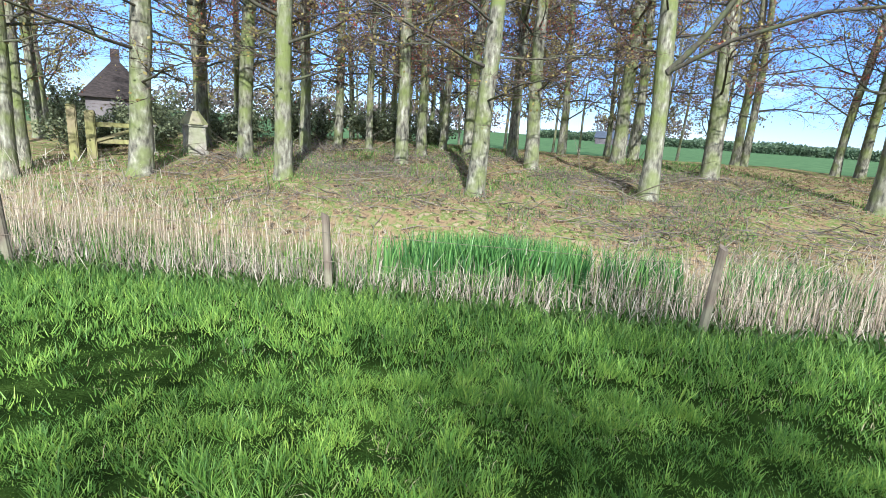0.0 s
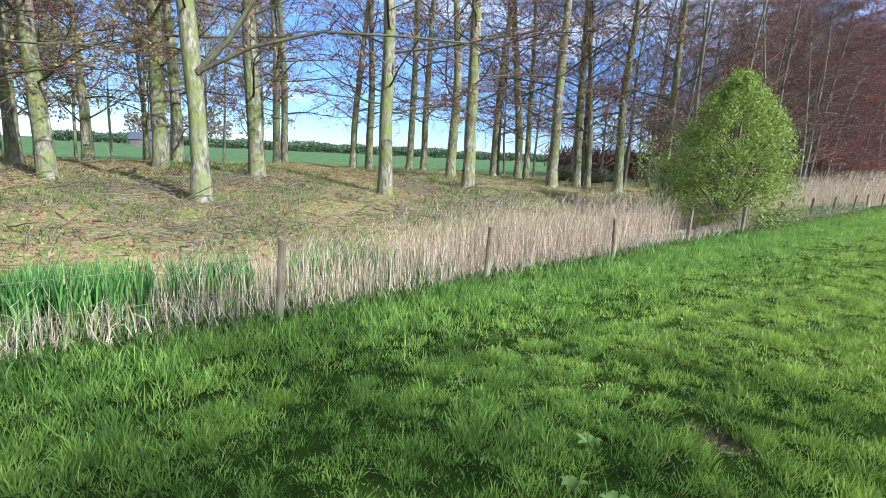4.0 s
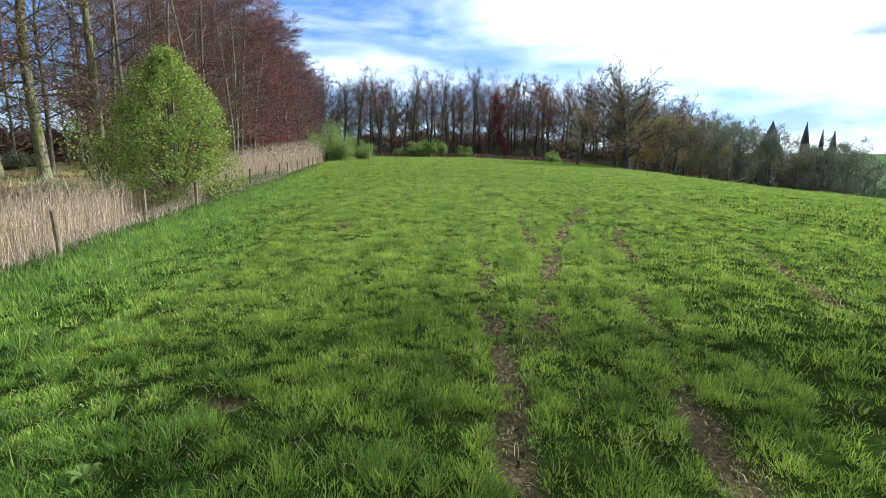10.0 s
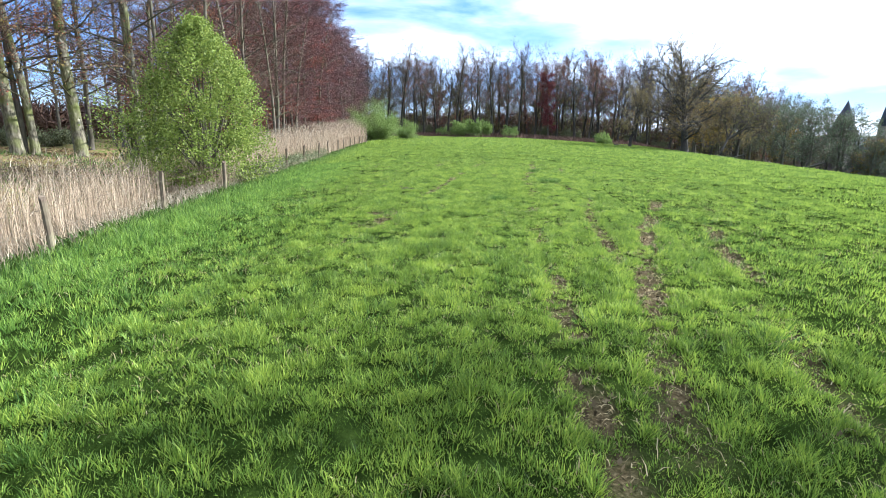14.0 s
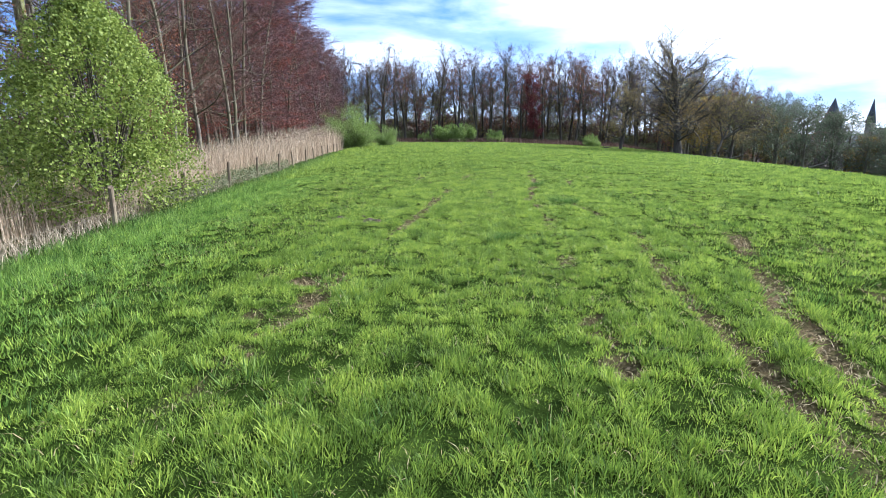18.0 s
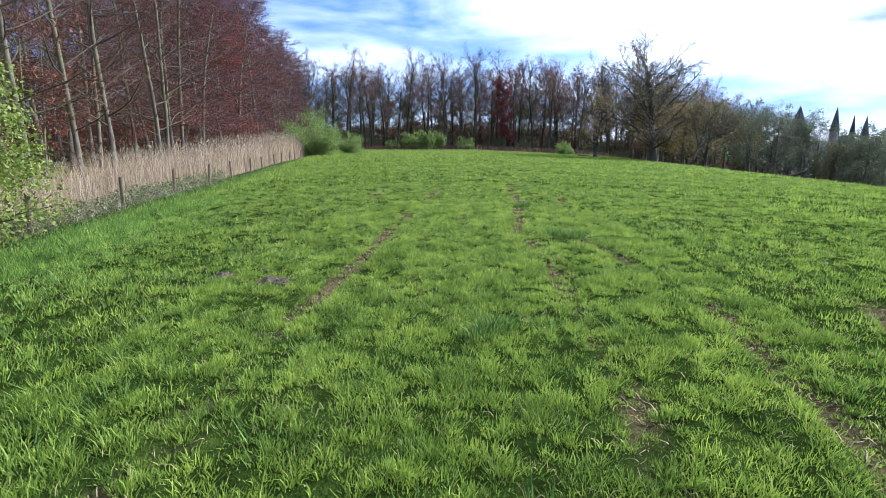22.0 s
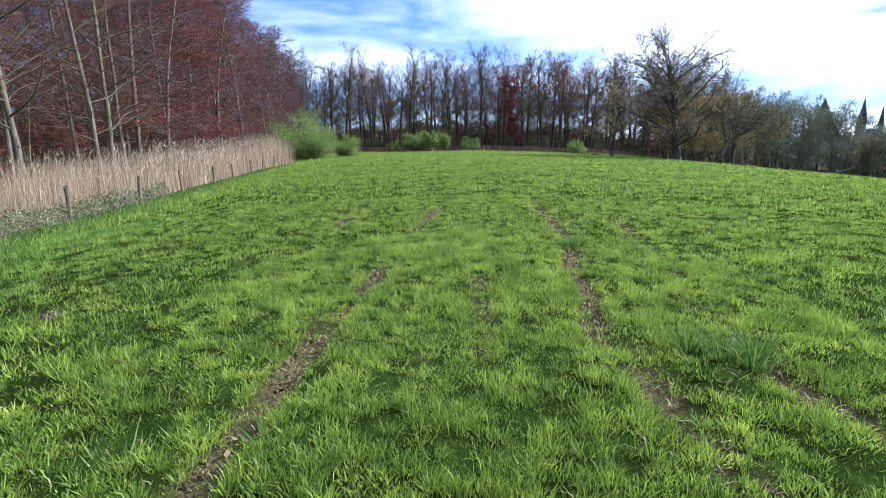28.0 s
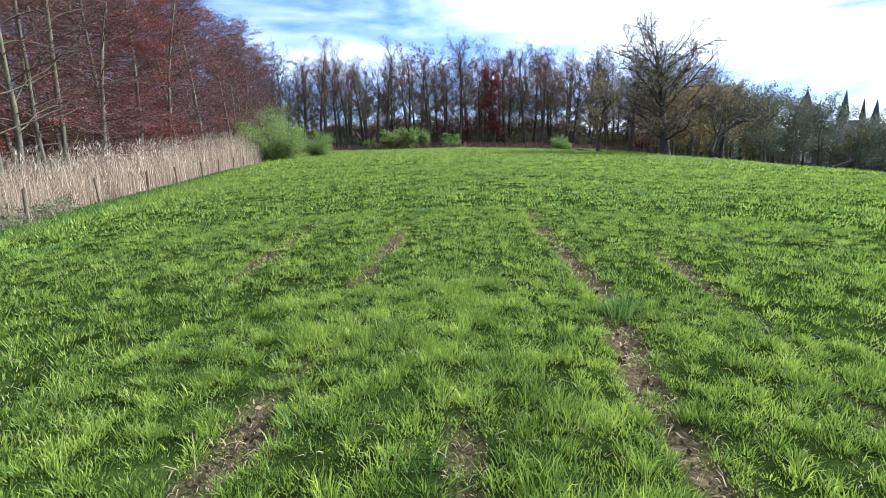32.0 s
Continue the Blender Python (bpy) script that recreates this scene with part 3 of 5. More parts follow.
def make_tree(name, label, category, bark, twig_mat, leaf_mat, group="", seed=0, limb_bark=None, forking=False, **how):
    """A tree with its trunk, limbs and crown, at the origin."""
    wood, boughs, fine, green = (forking_meshes if forking else tree_meshes)(seed, **how)
    root = thing(name, None, (0, 0, 0), label, category, group)
    part("trunk", wood.mesh("trunk", bark, True), root)
    part("limbwork", boughs.mesh("limbwork", limb_bark or BARK_LIMB, True), root)
    part("branchwork", fine.mesh("branchwork", twig_mat), root)
    if green.count:
        part("crown", green.mesh("crown", leaf_mat), root)
    return root


def plant(root, spots, rs, sink=0.05):
    """Stands copies of a tree on the ground: (x, y, scale) each; the first spot takes the tree itself."""
    made = []
    for i, (x, y, size) in enumerate(spots):
        m = Matrix.LocRotScale((x, y, float(height(x, y)) - sink), Euler((0, 0, rs.uniform(0, 6.28))), None)
        ob = root if i == 0 else copy_thing(root, m)
        ob.matrix_basis = m @ Matrix.Diagonal((size, size, size * rs.uniform(0.94, 1.06), 1))
        made.append(ob)
    return made


# ---- trees on the bank ----
rs = np.random.RandomState(11)
FORK = [((0, 0, 3.4), (0.7, 1.3, 4.1), (1.5, 3.0, 4.6), (2.1, 5.2, 4.7), (2.6, 7.6, 4.75), (3.1, 10.5, 4.9))]
BANK_TREES = [
    # x, y, trunk diameter
    (-10.45, -11.95, 0.7), (-13.37, -10.72, 0.48), (-11.56, -8.17, 0.5), (-15.75, -9.96, 0.37), (-17.96, -9.81, 0.31),
    (-17.71, -8.35, 0.27), (-15.55, -6.18, 0.41), (-19.02, -6.61, 0.4), (-21, -6.3, 0.33), (-19.72, -4.85, 0.47),
    (-8.72, -14.44, 0.43), (-9.79, -15.3, 0.31), (-12.64, -2.94, 0.53), (-19.75, -3.03, 0.42), (-17.05, -1.94, 0.49),
    (-22.44, 1.13, 0.63), (-26.49, 2.07, 0.52), (-14.26, 1.66, 0.51), (-18.88, 4.09, 0.61), (-29.04, 7.29, 0.48),
    (-28.96, 7.65, 0.41), (-27.76, 11.34, 0.41), (-27.4, 12.2, 0.48), (-16.05, 7.96, 0.55), (-26.38, 14.34, 0.38),
    (-25.96, 15.1, 0.41), (-21.41, 14.13, 0.56), (-18.04, 12.94, 0.62), (-23.7, 18.58, 0.38), (-22.78, 19.74, 0.55),
    (-22.48, 20.11, 0.34), (-19.7, 19.63, 0.7), (-20.44, 22.27, 0.51), (-20.01, 22.68, 0.34), (-18.73, 23.77, 0.55),
    (-16.86, 25.21, 0.48), (-14.9, -13.6, 0.5), (-15.6, -14.2, 0.4), (-24, -9, 0.3), (-27, -5.5, 0.34),
    (-26, -1.5, 0.3), (-29.5, -12, 0.4), (-20, -16, 0.3), (-11.5, -19.5, 0.3), (-14.5, -21, 0.35),
]
kinds = []
for i in range(4):
    kinds.append(make_tree("beech_tree", "tall beech with mossy grey trunk and reddish budding twigs", "tree", BARK, TWIG_RED if i % 2 else TWIG, (LEAF_SPRING, LEAF_COPPER, LEAF_SPRING, LEAF_RUST)[i],
                           "beeches on the bank", seed=20 + i, tall=18.5, radius=0.26, clear=0.15, limbs=38, reach=0.26, limb_up=0.22, rise=0.0, subs=8, twigs=6, twig=0.85,
                           twig_width=0.015, leaf=0.09, leaves_per=(1, 2, 2, 2)[i], limb_thick=0.72, flat=0.6, up_top=0.8, wobble=0.035, taper=0.7))
fork = make_tree("beech_tree", "forked beech with one long low limb reaching sideways", "tree", BARK, TWIG_RED, LEAF_COPPER, "beeches on the bank", seed=31,
                 tall=18, radius=0.28, clear=0.27, limbs=26, reach=0.27, limb_up=0.3, rise=0.0, subs=7, twigs=6, twig=0.8, twig_width=0.015, leaf=0.08, leaves_per=1, flat=0.5, taper=0.7, limb_thick=0.8,
                 special=[(p, 0.062) for p in FORK] + [(((0, 0, 3.4), (0.3, 0.8, 4.3), (0.5, 1.6, 5.6), (0.7, 2.2, 7.2), (0.9, 2.8, 9.5)), 0.095)])
used = set()
for i, (x, y, dia) in enumerate(BANK_TREES):
    root = fork if (x, y) == (-14.26, 1.66) else kinds[i % 4]
    m = Matrix.LocRotScale((x, y, float(height(x, y)) - 0.05), Euler((0, 0, 0 if root is fork else rs.uniform(0, 6.28))), None)
    k = dia / 0.54
    ob = copy_thing(root, m) if root.name in used else root
    used.add(root.name)
    tall = rs.uniform(0.9, 1.1) * (0.86 if dia < 0.35 else 1)
    ob.matrix_basis = m @ Matrix.Diagonal((0.3 * tall + 0.7 * k, 0.3 * tall + 0.7 * k, tall, 1))

# ---- beech wood along the ditch ----
wood_kinds = []
for i in range(6):
    wood_kinds.append(make_tree("beech_tree", "slender woodland beech with drooping purple-brown twigs just budding", "tree", BARK_WOOD, (TWIG_RED, TWIG_PURPLE, TWIG_PURPLE)[i % 3], (LEAF_COPPER, LEAF_RUST)[i % 2],
                                "beeches of the wood", seed=40 + i, tall=18.5, radius=0.16, clear=0.12, limbs=42, reach=0.24, limb_up=0.28, rise=-0.02, subs=9, twigs=7, twig=1.1,
                                twig_width=0.02, leaf=0.10, leaves_per=(0, 0, 0, 1, 5, 0)[i], spread_low=0.9, tubes=False, sides=7, limb_thick=0.8, flat=0.8, up_top=0.7))
bare_kinds = []
for i in range(3):
    bare_kinds.append(make_tree("alder_tree", "slim grey bare tree with dark upswept branches", "tree", BARK_WOOD, TWIG, LEAF_RUST, "bare trees at the wood's edge", seed=52 + i, tall=17.5, radius=0.12, clear=0.16,
                                limbs=34, reach=0.22, limb_up=0.4, rise=0.0, subs=7, twigs=6, twig=0.8, twig_width=0.014, tubes=False, sides=8, limb_thick=0.9, wobble=0.035, flat=0.4, up_top=0.6))
spots, open_spots = [[] for _ in wood_kinds], [[] for _ in bare_kinds]
for row, (u0, step) in enumerate([(5.2, 3.3), (8.0, 3.4), (12.0, 4.2), (17.0, 5.0), (23.0, 6.0)]):
    y = (26.0, 25.0, 19.0, 18.0, 20.0)[row] + row * 1.3
    while y < 112:
        x = fence_x(y) - u0 - rs.uniform(-1, 1)
        if y < 43:
            open_spots[rs.randint(3)].append((x, y + rs.uniform(-1, 1), rs.uniform(0.8, 1.1)))
            y += -0.9 if row < 2 else 0.6
        elif row < 2 or y > 62 or rs.rand() < 0.5:
            spots[(4 if rs.rand() < 0.36 else rs.randint(6)) if y < 66 else rs.randint(6)].append((x, y + rs.uniform(-1, 1), rs.uniform(0.82, 1.08)))
        y += step * (1 if y < 60 else 1.5)
for root, some in zip(wood_kinds + bare_kinds, spots + open_spots):
    plant(root, some, rs)
sapling = make_tree("young_beech", "thin young beech with rust-brown leaves in the wood", "tree", BARK, TWIG_RED, LEAF_RUST, "young beeches of the wood", seed=48, tall=6.5, radius=0.05, clear=0.12, limbs=18,
                    reach=0.3, limb_up=0.2, rise=0.0, subs=6, twigs=5, twig=0.6, twig_width=0.014, leaf=0.10, leaves_per=2, tubes=False, sides=5)
some = []
for i in range(30):
    y = 30 + 2.3 * i + rs.uniform(-1, 1)
    some.append((fence_x(y) - rs.uniform(6, 16), y, rs.uniform(0.7, 1.3)))
plant(sapling, some, rs)

# ---- wood across the end of the meadow ----
far_kinds = []
for i, (tm, lm, lp) in enumerate([(TWIG_DARK, LEAF_OLIVE, 0), (TWIG_DARK, LEAF_OLIVE, 0), (TWIG, LEAF_OLIVE, 0), (TWIG_DARK, LEAF_RUST, 1)]):
    far_kinds.append(make_tree("ash_tree", "tall slender woodland tree, nearly bare in early spring", "tree", BARK_FAR, tm, lm, "trees at the meadow's end", seed=60 + i, tall=16.3,
                               radius=0.29, clear=0.36, limbs=20, reach=0.33, limb_up=0.85, rise=0.04, subs=8, twigs=5, twig=1.1, twig_width=0.03, top=0.55, leaf=0.24, leaves_per=lp, sides=6, limb_thick=1.25, up_top=0.9, taper=0.7))
under_kinds = []
for i, (tm, lm, lp) in enumerate([(TWIG, LEAF_OLIVE, 1), (TWIG_PURPLE, LEAF_RUST, 1), (TWIG_DARK, LEAF_OLIVE, 2)]):
    under_kinds.append(make_tree("understorey_tree", "smaller brown-green tree filling the far wood", "tree", BARK_DARK, tm, lm, "understorey of the far wood", seed=64 + i, tall=11.5, radius=0.13, clear=0.06,
                                 limbs=18, reach=0.3, limb_up=0.7, rise=0.03, subs=5, twigs=5, twig=1.3, twig_width=0.05, leaf=0.34, leaves_per=lp, top=0.5, sides=5, tubes=False))
spots = [[] for _ in far_kinds]
for row in range(4):
    x = -40.0 + row
    while x < 66:
        spots[rs.randint(4)].append((x + rs.uniform(-1, 1), 116 + row * 6 + 0.04 * abs(x) + rs.uniform(-2, 2), rs.uniform(0.86, 1.08)))
        x += (3.4, 4.0, 4.6, 5.4)[row]
for root, some in zip(far_kinds, spots):
    plant(root, some, rs)
spots = [[] for _ in under_kinds]
for row in range(3):
    x = -42.0 + row
    while x < 70:
        if not (-28 < x < -17 and row == 0):
            spots[rs.randint(3)].append((x + rs.uniform(-1, 1), 120 + row * 9 + rs.uniform(-3, 3), rs.uniform(0.6, 1.1)))
        x += (8.0, 5.0, 4.0)[row]
for root, some in zip(under_kinds, spots):
    plant(root, some, rs)
red = make_tree("copper_beech", "dark red copper beech at the wood's edge", "tree", BARK_DARK, TWIG_RED, LEAF_CRIMSON, seed=70, tall=14.5, radius=0.2, clear=0.1, limbs=26, reach=0.17,
                limb_up=0.6, subs=6, twigs=6, twig=1.0, twig_width=0.04, leaf=0.28, leaves_per=4, sides=6)
plant(red, [(9.6, 114.0, 1.0)], rs)

# ---- oaks by the castle ----
oak = make_tree("oak_tree", "big spreading oak with dark limbs and first leaves", "tree", BARK_FAR, TWIG_GREY, LEAF_SPRING, "oaks by the castle", seed=80, limb_bark=BARK_FAR, tall=13.2, radius=0.6, clear=0.17, limbs=46,
                reach=0.6, limb_up=0.55, rise=0.02, subs=13, twigs=9, twig=1.0, twig_width=0.03, leaf=0.18, leaves_per=1, limb_thick=1.35, top=0.68, up_top=0.55, wobble=0.06, taper=0.9)
plant(oak, [(27.2, 82.9, 0.98)], rs)
oak2 = make_tree("oak_tree", "low wide oak with olive-brown young leaves", "tree", BARK_FAR, TWIG_GREY, LEAF_SPRING, "oaks by the castle", seed=81, limb_bark=BARK_FAR, tall=10.5, radius=0.34, clear=0.2, limbs=24,
                 reach=0.5, limb_up=0.6, rise=0.03, subs=8, twigs=6, twig=0.9, twig_width=0.026, leaf=0.19, leaves_per=2, limb_thick=1.4, top=0.45, up_top=0.8, wobble=0.05)
plant(oak2, [(20.4, 88.0, 0.85), (36.5, 88.0, 0.95)], rs)
park = make_tree("park_tree", "broad park tree with fresh dull-green leaves", "tree", BARK_DARK, TWIG_GREY, LEAF_DARK, "trees before the castle", seed=82, tall=12.5, radius=0.3, clear=0.2, limbs=22,
                 reach=0.34, limb_up=0.7, rise=0.05, subs=6, twigs=5, twig=1.0, twig_width=0.035, leaf=0.22, leaves_per=3, sides=7, tubes=False, limb_thick=1.1, top=0.6)
park2 = make_tree("park_tree", "park tree with yellow-green young leaves", "tree", BARK_DARK, TWIG_GREY, LEAF_YELLOW, "trees before the castle", seed=83, tall=10, radius=0.25, clear=0.2, limbs=22,
                  reach=0.36, limb_up=0.7, rise=0.05, subs=7, twigs=7, twig=1.0, twig_width=0.045, leaf=0.32, leaves_per=2, sides=7, tubes=False, limb_thick=1.3, top=0.5)
some = []
for i in range(30):
    x = 33 + 1.75 * i + rs.uniform(-0.8, 0.8)
    some.append((x, 97 + (i % 3) * 5 + 0.1 * (x - 33) + rs.uniform(-1.5, 1.5), rs.uniform(0.78, 1.08) * (1.0 if x < 52 else 1.08)))
plant(park, some[::2] + some[1::4] + [(54, 112, 1.0), (63, 106, 0.95), (72, 108, 0.95), (68, 104, 0.8), (78, 112, 0.95), (84, 112, 0.85), (88, 106, 0.8), (91, 115, 0.95), (96, 110, 0.85), (100, 117, 0.95), (105, 113, 0.9), (111, 119, 1.0), (96, 102, 1.0), (101, 105, 1.1), (106, 107, 1.15), (112, 111, 1.15), (118, 115, 1.15)], rs)
plant(park2, some[3:20:8] + [(30.5, 88.5, 0.8), (28.6, 90.0, 0.7)], rs)
leaner = make_tree("leaning_tree", "slanting half-bare tree beside the oak", "tree", BARK_FAR, TWIG_DARK, LEAF_OLIVE, seed=86, limb_bark=BARK_FAR, forking=True, tall=9.5, radius=0.3, bole=0.4, crown_at=0.62, wide=0.95,
                   lean=0.75, prongs=4, kids=5, twig=0.8, twig_width=0.035, leaf=0.18, leaves_per=1)
plant(leaner, [(30.6, 80.0, 1.0)], rs)
leaner.matrix_basis = Matrix.Translation((30.6, 80.0, ground_z(30.6, 80.0) - 0.1))

# ---- bushes ----
def make_bush(name, label, seed, wide, tall, leaf_mat, leaf, count, cone=0.5, stems=16, group=""):
    """Many stems from one stool, and leaves thick towards the outside, in clumps."""
    q = np.random.RandomState(seed)
    wood, green = Shape(), Shape()
    ends = []
    for i in range(stems):
        a, k = q.uniform(0, 6.28), math.sqrt(q.uniform(0, 1))
        h = tall * (1 - cone * k) * q.uniform(0.75, 1.0)
        way = np.array([math.cos(a) * k * wide / 2 / h, math.sin(a) * k * wide / 2 / h, 1.0])
        stem = bent((math.cos(a) * 0.2, math.sin(a) * 0.2, -0.15), way / np.linalg.norm(way), h * 1.05, 6, q, 0.0, 0.1)
        wood.tube(stem, np.linspace(0.035, 0.008, 7), 5)
        for j in range(14):
            p, d = along(stem, q.uniform(0.12, 1.0))
            out = d * 0.6 + np.array([p[0], p[1], 0]) / wide + q.normal(size=3) * 0.5
            sub = bent(p, out / np.linalg.norm(out), tall * q.uniform(0.1, 0.22), 3, q, 0.03, 0.2)
            wood.tube(sub, [0.012, 0.009, 0.006, 0.003], 3)
            ends += list(sub[1:])
    ends = np.array(ends)
    pick = q.randint(0, len(ends), count)
    at = ends[pick] + q.normal(size=(count, 3)) * 0.045 * tall
    at = at[at[:, 2] > 0.15]
    green.leaves(at, leaf, q, 0.2)
    root = thing(name, None, (0, 0, 0), label, "bush", group)
    part("stool", wood.mesh("stool", BARK_DARK, True), root)
    part("foliage", green.mesh("foliage", leaf_mat), root)
    return root


def cone_bush(seed, tall, wide, count, leaf):
    """A tall bush whose leafy sprays fill an uneven cone."""
    w = np.random.RandomState(seed)
    wood, green = Shape(), Shape()
    z = tall * w.uniform(0.04, 1.0, 540) ** 0.9
    a = w.uniform(0, 2 * np.pi, 540)
    bulge = 0.82 + 0.36 * patch(a * 1.6 + 3, z * 0.9, 1.0)
    r = wide / 2 * np.clip(1.0 - (z / (tall * 1.02)) ** 3.1, 0.02, 1) * np.minimum(1, 0.8 + z / tall * 1.4) * bulge
    out = np.stack([np.cos(a) * r, np.sin(a) * r, z], 1)
    for i in range(60):
        t = out[i * 9]
        wood.tube(np.array([[t[0] * 0.08, t[1] * 0.08, -0.15], [t[0] * 0.2, t[1] * 0.2, t[2] * 0.35], [t[0] * 0.55, t[1] * 0.55, t[2] * 0.75], t * 0.98]), [0.045, 0.034, 0.02, 0.006], 5)
    k = w.randint(0, 540, count)
    depth = 1 - 0.5 * w.rand(count) ** 1.6
    at = out[k] * np.stack([depth, depth, 0.93 + 0.07 * depth], 1) + w.normal(size=(count, 3)) * [0.12, 0.12, 0.15]
    at = at[at[:, 2] > 0.1]
    green.leaves(at, leaf, w, 0.2)
    root = thing("willow_bush", None, (0, 0, 0), "tall cone-shaped bush in bright fresh green leaf by the fence", "bush")
    part("stool", wood.mesh("stool", BARK_DARK, True), root)
    part("foliage", green.mesh("foliage", LEAF_GREEN), root)
    return root


bush = cone_bush(90, 5.9, 4.7, 42000, 0.082)
plant(bush, [(-10.05, 19.6, 1.0)], rs)
thin = make_bush("young_tree", "thin young tree with scattered fresh leaves behind the bush", 91, 2.6, 4.2, LEAF_GREEN, 0.08, 2600, 0.3, 10)
plant(thin, [(-13.2, 20.5, 1.1), (-12.0, 22.0, 0.9)], rs)
hedge = make_bush("willow_bush", "rounded pale green willow bush at the reed bed's end", 92, 9.0, 5.6, LEAF_WILLOW, 0.10, 34000, 0.4, 44)
plant(hedge, [(-18.6, 78.0, 1.15), (-22.5, 80.0, 1.0), (-14.6, 82.0, 0.6)], rs)
low = make_bush("low_bush", "low green bush before the far trees", 93, 6.0, 3.0, LEAF_WILLOW, 0.2, 9000, 0.4, 30, "low bushes at the meadow's end")
plant(low, [(-8.0, 106.5, 1.2), (-4.6, 106.8, 1.25), (1.6, 107.0, 0.85), (18.6, 101.5, 0.75), (-12.0, 108.0, 0.7), (-30.0, 107.0, 0.8)], rs)
shrub = make_bush("evergreen_shrub", "dull green shrub beneath the trees of the bank", 94, 3.2, 2.2, LEAF_WEEDY, 0.12, 5000, 0.3, 22, "shrubs on the bank")
plant(shrub, [(-19.5, -12.0, 1.2), (-17.0, -14.0, 1.0), (-22.5, -10.0, 1.1), (-25.0, -8.0, 0.9), (-13.0, -17.0, 0.8), (-14.3, -15.6, 0.9), (-8.0, -18.0, 0.8), (-29.0, -30.5, 1.7), (-26.5, -33.5, 1.7), (-20.5, -21.0, 0.8)], rs)

# ---- fence ----
def post_mesh(seed, tall):
    q = np.random.RandomState(seed)
    bm = bmesh.new()
    bmesh.ops.create_cone(bm, cap_ends=True, segments=9, radius1=0.055, radius2=0.05, depth=tall)
    for v in bm.verts:
        v.co += Vector(q.normal(size=3) * 0.004)
        if v.co.z > 0:
            v.co.z += 0.03 * v.co.x / 0.05 + q.uniform(-0.008, 0.008)
    return from_bmesh("fence_post", bm, POST_WOOD)


POSTS = [(-2.96, 1.0), (1.47, 1.05), (5.19, 0.98), (9.1, 0.95), (13.1, 1.0), (16.9, 0.95), (20.9, 1.0), (24.9, 1.0), (29.2, 1.02), (33.2, 1.05), (37.4, 1.0), (41.6, 1.0), (45.6, 0.95), (49.8, 1.0),
         (54.0, 1.0), (58.0, 1.0), (62.2, 0.95), (66.4, 1.0), (-7.2, 1.0), (-11.4, 0.95)]
for i, (y, tall) in enumerate(POSTS):
    x = fence_x(y) + (0.06 if i % 2 else -0.04)
    ob = thing("fence_post", post_mesh(100 + i, tall + 0.25), (0, 0, 0), "weathered round wooden fence post at the reed bed's edge", "fence post", "posts of the fence")
    ob.matrix_basis = pose(x, y, float(height(x, y)) + tall / 2 - 0.12, rs.uniform(-4, 4), rs.uniform(-4, 4), rs.uniform(0, 360))

wire = Shape()
line = sorted((y, tall) for y, tall in POSTS)
for lift in (0.45, 0.8):
    wire.tube([(fence_x(y) + 0.05, y, ground_z(fence_x(y), y) + lift * tall) for y, tall in line], [0.003] * len(line), 4)
thing("fence_wire", wire.mesh("fence_wire", POST_WOOD), (0, 0, 0), "thin rusty wire strung from post to post", "wire", kind="stuff")


# ---- reeds, iris and grass ----
def blades(at, tall, width, lean, q, pieces=2):
    """Blades that bend over: one after another from the points given. Returns vertices and faces."""
    n = len(at)
    a = q.uniform(0, 2 * np.pi, n)
    bow = np.stack([np.cos(a), np.sin(a), np.zeros(n)], 1) * (tall * lean * q.uniform(0.2, 1.3, n))[:, None]
    turn = q.uniform(0, 2 * np.pi, n)
    side = np.stack([np.cos(turn), np.sin(turn), np.zeros(n)], 1) * (width / 2)[:, None]
    up = np.stack([np.zeros(n), np.zeros(n), tall], 1)
    if pieces == 1:
        v = np.stack([at - side, at + side, at + up + bow], 1)
        return v.reshape(-1, 3), np.arange(3 * n).reshape(-1, 3), None
    mid = at + up * 0.6 + bow * 0.35
    tip = at + up * (1 - 0.25 * lean) + bow
    v = np.stack([at - side, at + side, mid + side * 0.75, mid - side * 0.75, tip], 1).reshape(-1, 3)
    k = np.arange(n)[:, None] * 5
    return v, k + np.array([3, 2, 4]), k + np.array([0, 1, 2, 3])


def sown(name, x, y, tall, width, lean, mat, label, category, q, pieces=2, lift=0.0):
    at = np.stack([x, y, height(x, y) - 0.02 + lift], 1)
    v, t, f = blades(at, tall, width, lean, q, pieces)
    return thing(name, mesh_from(name, v, t, f, [mat]), (0, 0, 0), label, category, kind="stuff")


q = np.random.RandomState(5)
# dry reed bed: dense beyond the fence, tall from the bush on
n = 26000
y = np.concatenate([q.uniform(-14, 34, n), 30 + 46 * q.uniform(0, 1, n // 2) ** 1.2])
u = np.concatenate([q.uniform(0.35, 3.4, n), q.uniform(0.6, 4.4, n // 2)])
gap = ((y > 20) & (y < 33) & (u < 1.3)) | ((y > -2.9) & (y < 0.1) & (u > 0.8)) | ((y > 13.3) & (y < 18.0) & (u < 2.0))
thin_out = (y > -6.5) & (y < 0.5) & (q.rand(len(y)) < 0.5)
keep = ~gap & ~thin_out & ((y > -6) | (q.rand(len(y)) < 0.6)) & (q.rand(len(y)) < 0.45 + 0.9 * patch(u * 2, y, 0.8))
y, u = y[keep], u[keep]
x = fence_x(y) - u
